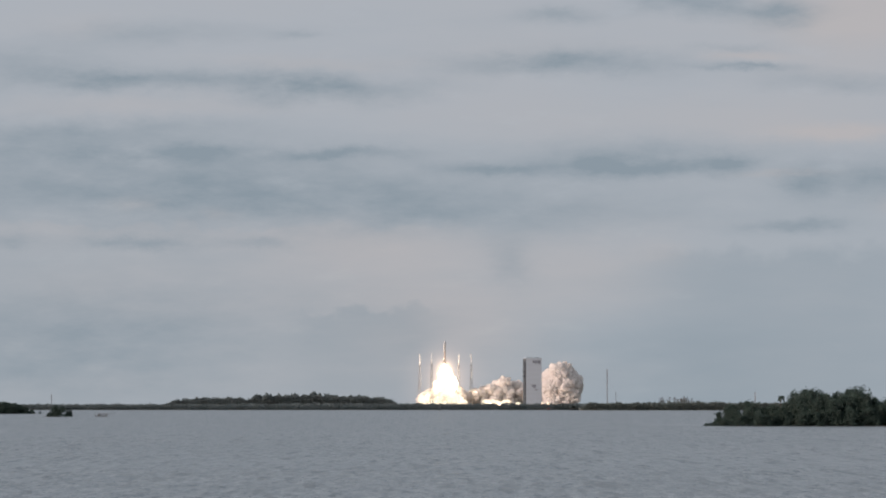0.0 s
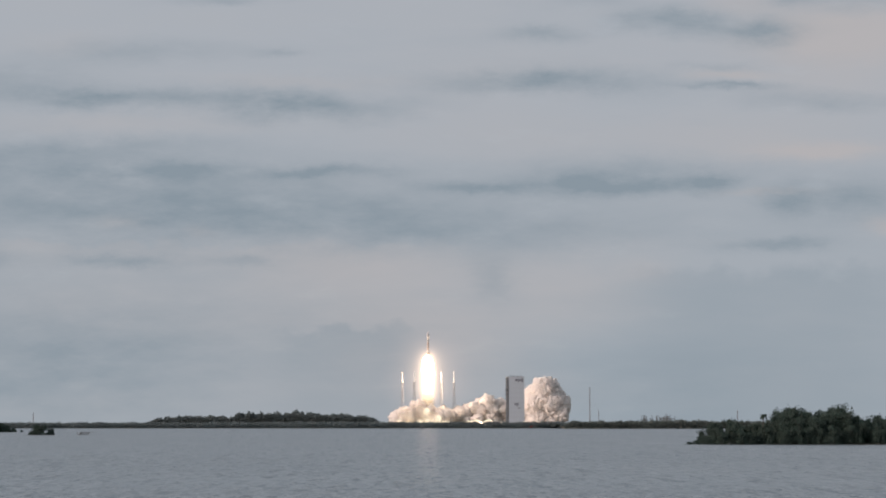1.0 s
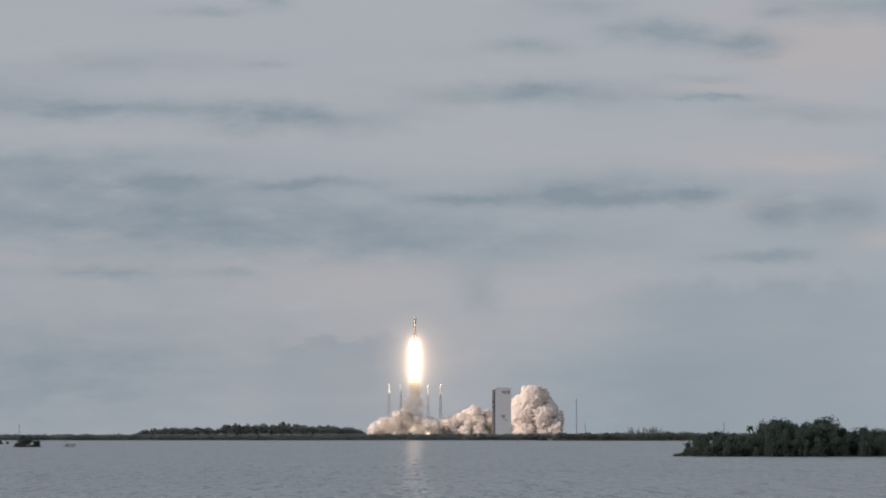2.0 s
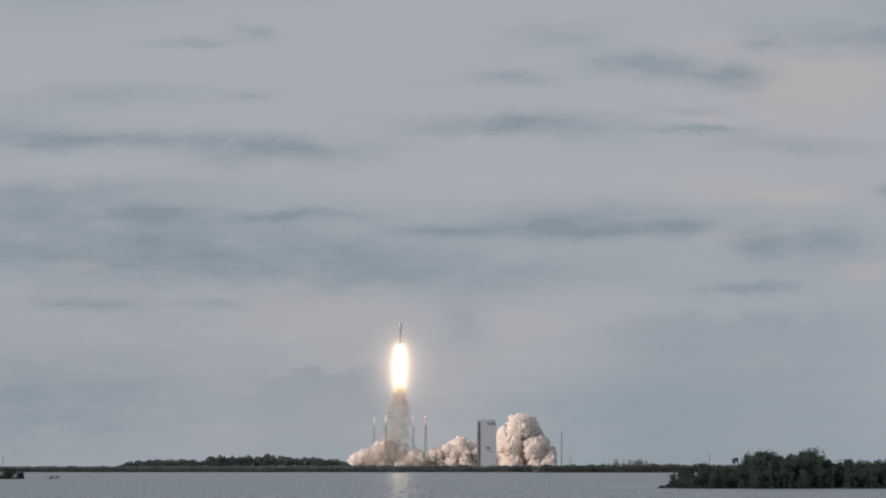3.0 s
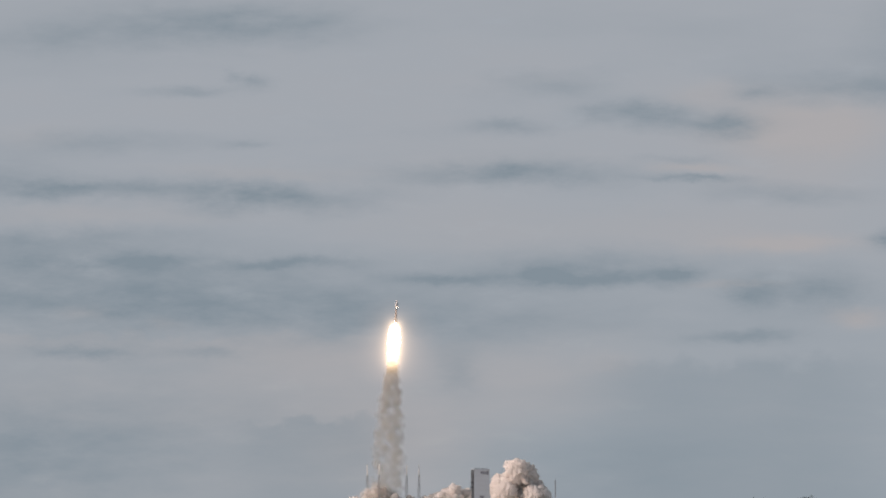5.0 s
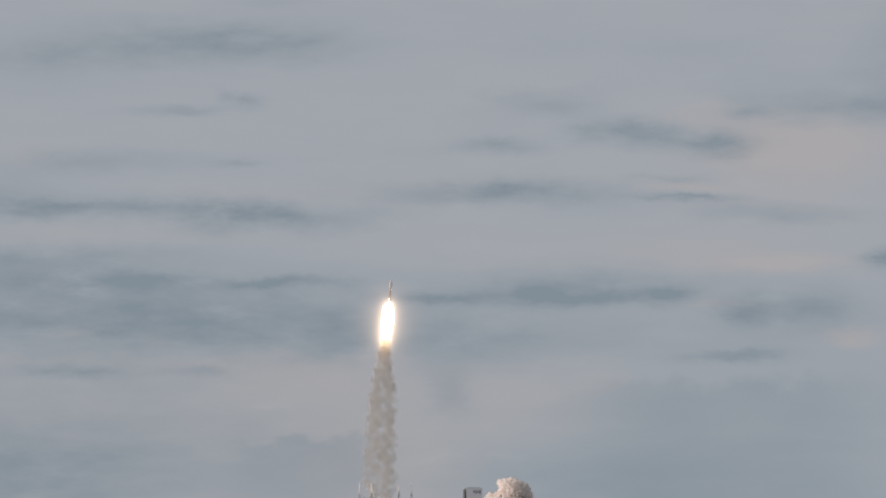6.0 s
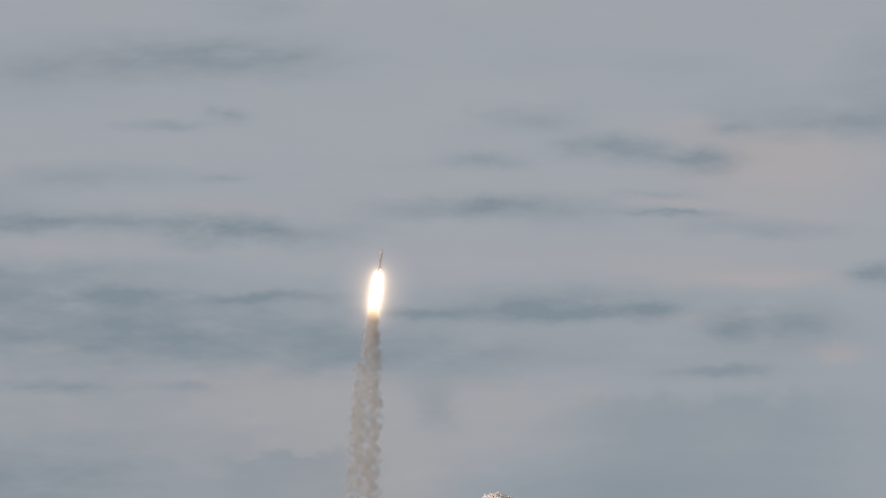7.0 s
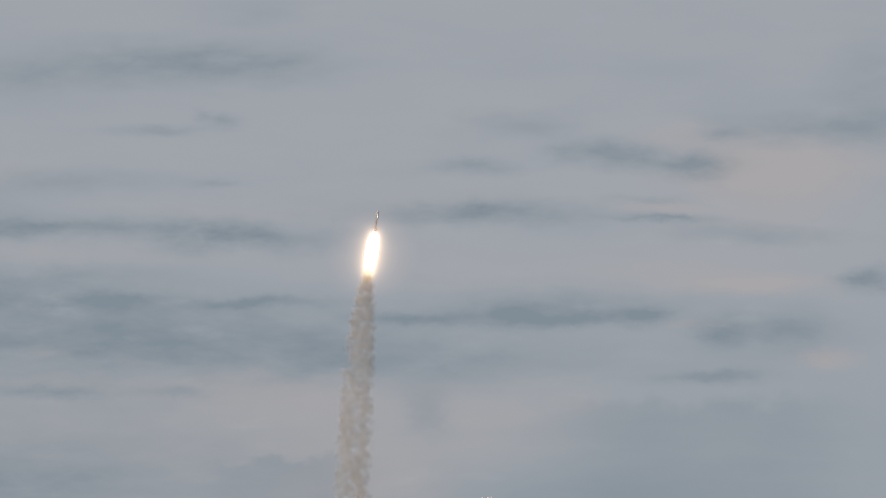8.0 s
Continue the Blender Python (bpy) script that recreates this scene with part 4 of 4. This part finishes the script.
def pad_haze():
    """Thin smoke drifting up over the pad after the flame has gone."""
    root = tagged(new("exhaust_haze"), "thin veil of tan smoke hanging over the launch pad", "smoke")
    rng = np.random.default_rng(207)
    for k in range(120):
        s = rng.uniform(-1, 1)
        x0, x1 = s * 30, -26 + s * (70 if s < 0 else 64)
        z0 = rng.uniform(4, 24)
        z1 = rng.uniform(14, 74 - 46 * abs(s))
        y = 4485 + rng.uniform(-22, 30)
        r = float(rng.choice(TRAIL_SIZES[1:]))
        rows = [(t, x0 + (x1 - x0) * (1 - math.exp(-t / 2.2)), y, z0 + (z1 - z0) * (1 - math.exp(-t / 2.4)) * 1.1) for t in TIMES]
        puff(root, HAZE_MESH, k % 3, r, rows, rng)


def trail():
    """The column left below the flame: each billow rides in the fire until it is let go."""
    root = tagged(new("exhaust_trail"), "thin tan-grey column of exhaust smoke below the flame", "smoke")
    rng = np.random.default_rng(203)
    ts = np.linspace(-1.5, 8, 400)
    tail = np.array([on_axis(t, 84)[1] if t >= 0 else on_axis(0, 84)[1] + 45 * t for t in ts])
    z = 14.0
    n = 0
    while z < tail[-1] - 2:
        t_out = float(np.interp(z, tail, ts))
        for k in range(int(rng.integers(7, 13))):
            a = rng.uniform(0, 2 * math.pi)
            zz = z + rng.uniform(-4, 4)
            r = float(rng.choice(TRAIL_SIZES[:2], p=(0.35, 0.65)))
            reach = 31 * math.sqrt(rng.uniform(0.02, 1))
            x_axis = on_axis(max(t_out, 0), 84)[0]
            rows = []
            times = sorted({round(v, 2) for v in ([q[0] for q in NOSE if q[0] < t_out - 0.45] + [t_out - 0.45, t_out, t_out + 0.8, t_out + 2.0, t_out + 4.0, 8.0, 0.0]) if 0 <= v <= 8})
            for t in times:
                if t < t_out - 0.2:
                    x, zq = on_axis(t, 34)
                    rows.append((t, x, 4500, zq))
                else:
                    g = 1 - math.exp(-max(0, t - t_out) / 1.1)
                    rows.append((t, x_axis + math.cos(a) * (5 + reach * g) - 3.4 * max(0, t - t_out), 4500 + math.sin(a) * (5 + reach * g), zz - 2.0 * g))
            puff(root, TRAIL_MESH, n % 3, r, rows, rng)
            n += 1
        z += 6.5


def trench_fire_and_glow():
    """Fire at pad and flame trench mouths, dying back; added lumps glow in smoke."""
    root = tagged(new("trench_fire_and_glow"), "bright orange fire at the foot of the exhaust bank, with added glow lumps", "fire")
    rng = np.random.default_rng(8)
    hot = gas_free("trench_flame", (1.0, 0.72, 0.46), 9.0)
    white = gas_free("pad_flame_and_fill", (1.0, 0.80, 0.52), 7.0)
    for k in range(22):
        x = float(rng.uniform(84, 178)) if k < 16 else float(rng.uniform(204, 226))
        r, z = float(rng.uniform(1.6, 3.6)), float(rng.uniform(6, 9))
        ob = new("fire_glow_lump", scaled(SMALL[k % 5], r, hot))
        ob.parent = root
        y, turn = 4432 + rng.uniform(-5, 5), rng.uniform(0, 360, 3)
        MOVES.append((ob, [(t, pose(x, y, z - 1.6 * t, *turn)) for t in (0, 4, 8)]))
    for k in range(18):
        # the ball of fire under the rocket as it leaves the pad
        a, r = rng.uniform(0, 2 * math.pi), float(rng.uniform(8, 13))
        z = float(rng.uniform(24, 80))
        wide = 15 * math.sin(math.pi * min(1.0, (z - 4) / 92))
        ob = new("fire_glow_lump", scaled(SMALL[k % 5], r, white))
        ob.parent = root
        turn = rng.uniform(0, 360, 3)
        MOVES.append((ob, [(t, pose(3.7 + math.cos(a) * wide * max(0.3, 1 - t), 4500 + math.sin(a) * wide * max(0.3, 1 - t), max(-20.0, z - 55 * t), *turn)) for t in (0, 0.5, 1.0, 1.5, 2.0, 8)]))
    cream = gas_free("fire_lit_smoke_glow", (1.0, 0.84, 0.62), 1.5)
    # added glowing lumps, buried in the pad smoke to brighten it
    for k in range(16):
        x = float(rng.uniform(-46, 50))
        r, z = float(rng.uniform(4.0, 7.0)), float(rng.uniform(8, 34 - 0.3 * abs(x)))
        ob = new("fire_glow_lump", scaled(SMALL[k % 5], r, white))
        ob.parent = root
        y, turn = 4478 + rng.uniform(-4, 14), rng.uniform(0, 360, 3)
        MOVES.append((ob, [(t, pose(x * (1 - 0.12 * t), y + 4 * t, max(-12.0, z - 17 * t), *turn)) for t in (0, 0.7, 1.4, 2.1, 2.8, 8)]))
    for k in range(70):
        # fire-lit smoke imitated by glowing lumps rolled into the front of the bank
        if k < 52:
            s = rng.uniform(-1, 1)
            x, z = 0 + s * 46, float(rng.uniform(4, 42 - 18 * abs(s)))
            y = 4468 + rng.uniform(-9, 12)
        else:
            x, z, y = float(rng.uniform(50, 176)), float(rng.uniform(4, 13)), 4436 + rng.uniform(-5, 5)
        r = float(rng.uniform(4.5, 7.5))
        ob = new("fire_glow_lump", scaled(SMALL[k % 5], r, cream))
        ob.parent = root
        turn = rng.uniform(0, 360, 3)
        sink = rng.uniform(9, 24) if k < 52 else rng.uniform(3, 6)
        MOVES.append((ob, [(t, pose(x + 0.22 * x * t * (k < 52), y + 7 * t, max(-14.0, z - sink * t), *turn)) for t in (0, 0.6, 1.2, 1.8, 2.6, 4.0, 8)]))


def gas_free(name, color, strength):
    m = bpy.data.materials.new(name)
    m.use_nodes = True
    t = m.node_tree
    t.nodes.clear()
    em, out = t.nodes.new("ShaderNodeEmission"), t.nodes.new("ShaderNodeOutputMaterial")
    em.inputs[0].default_value, em.inputs[1].default_value = (*color, 1), strength
    t.links.new(em.outputs[0], out.inputs[0])
    return m


side_cloud()
pad_cloud()
pad_haze()
trench_fire_and_glow()
trail()


def motions():
    rows = []
    for row in NOSE:
        x, z = base_of(row)
        rows.append((row[0], pose(x, 4500, z, 0, row[3], 0)))
    walk(ROCKET, rows)
    for ob, path in MOVES:
        walk(ob, path)


motions()
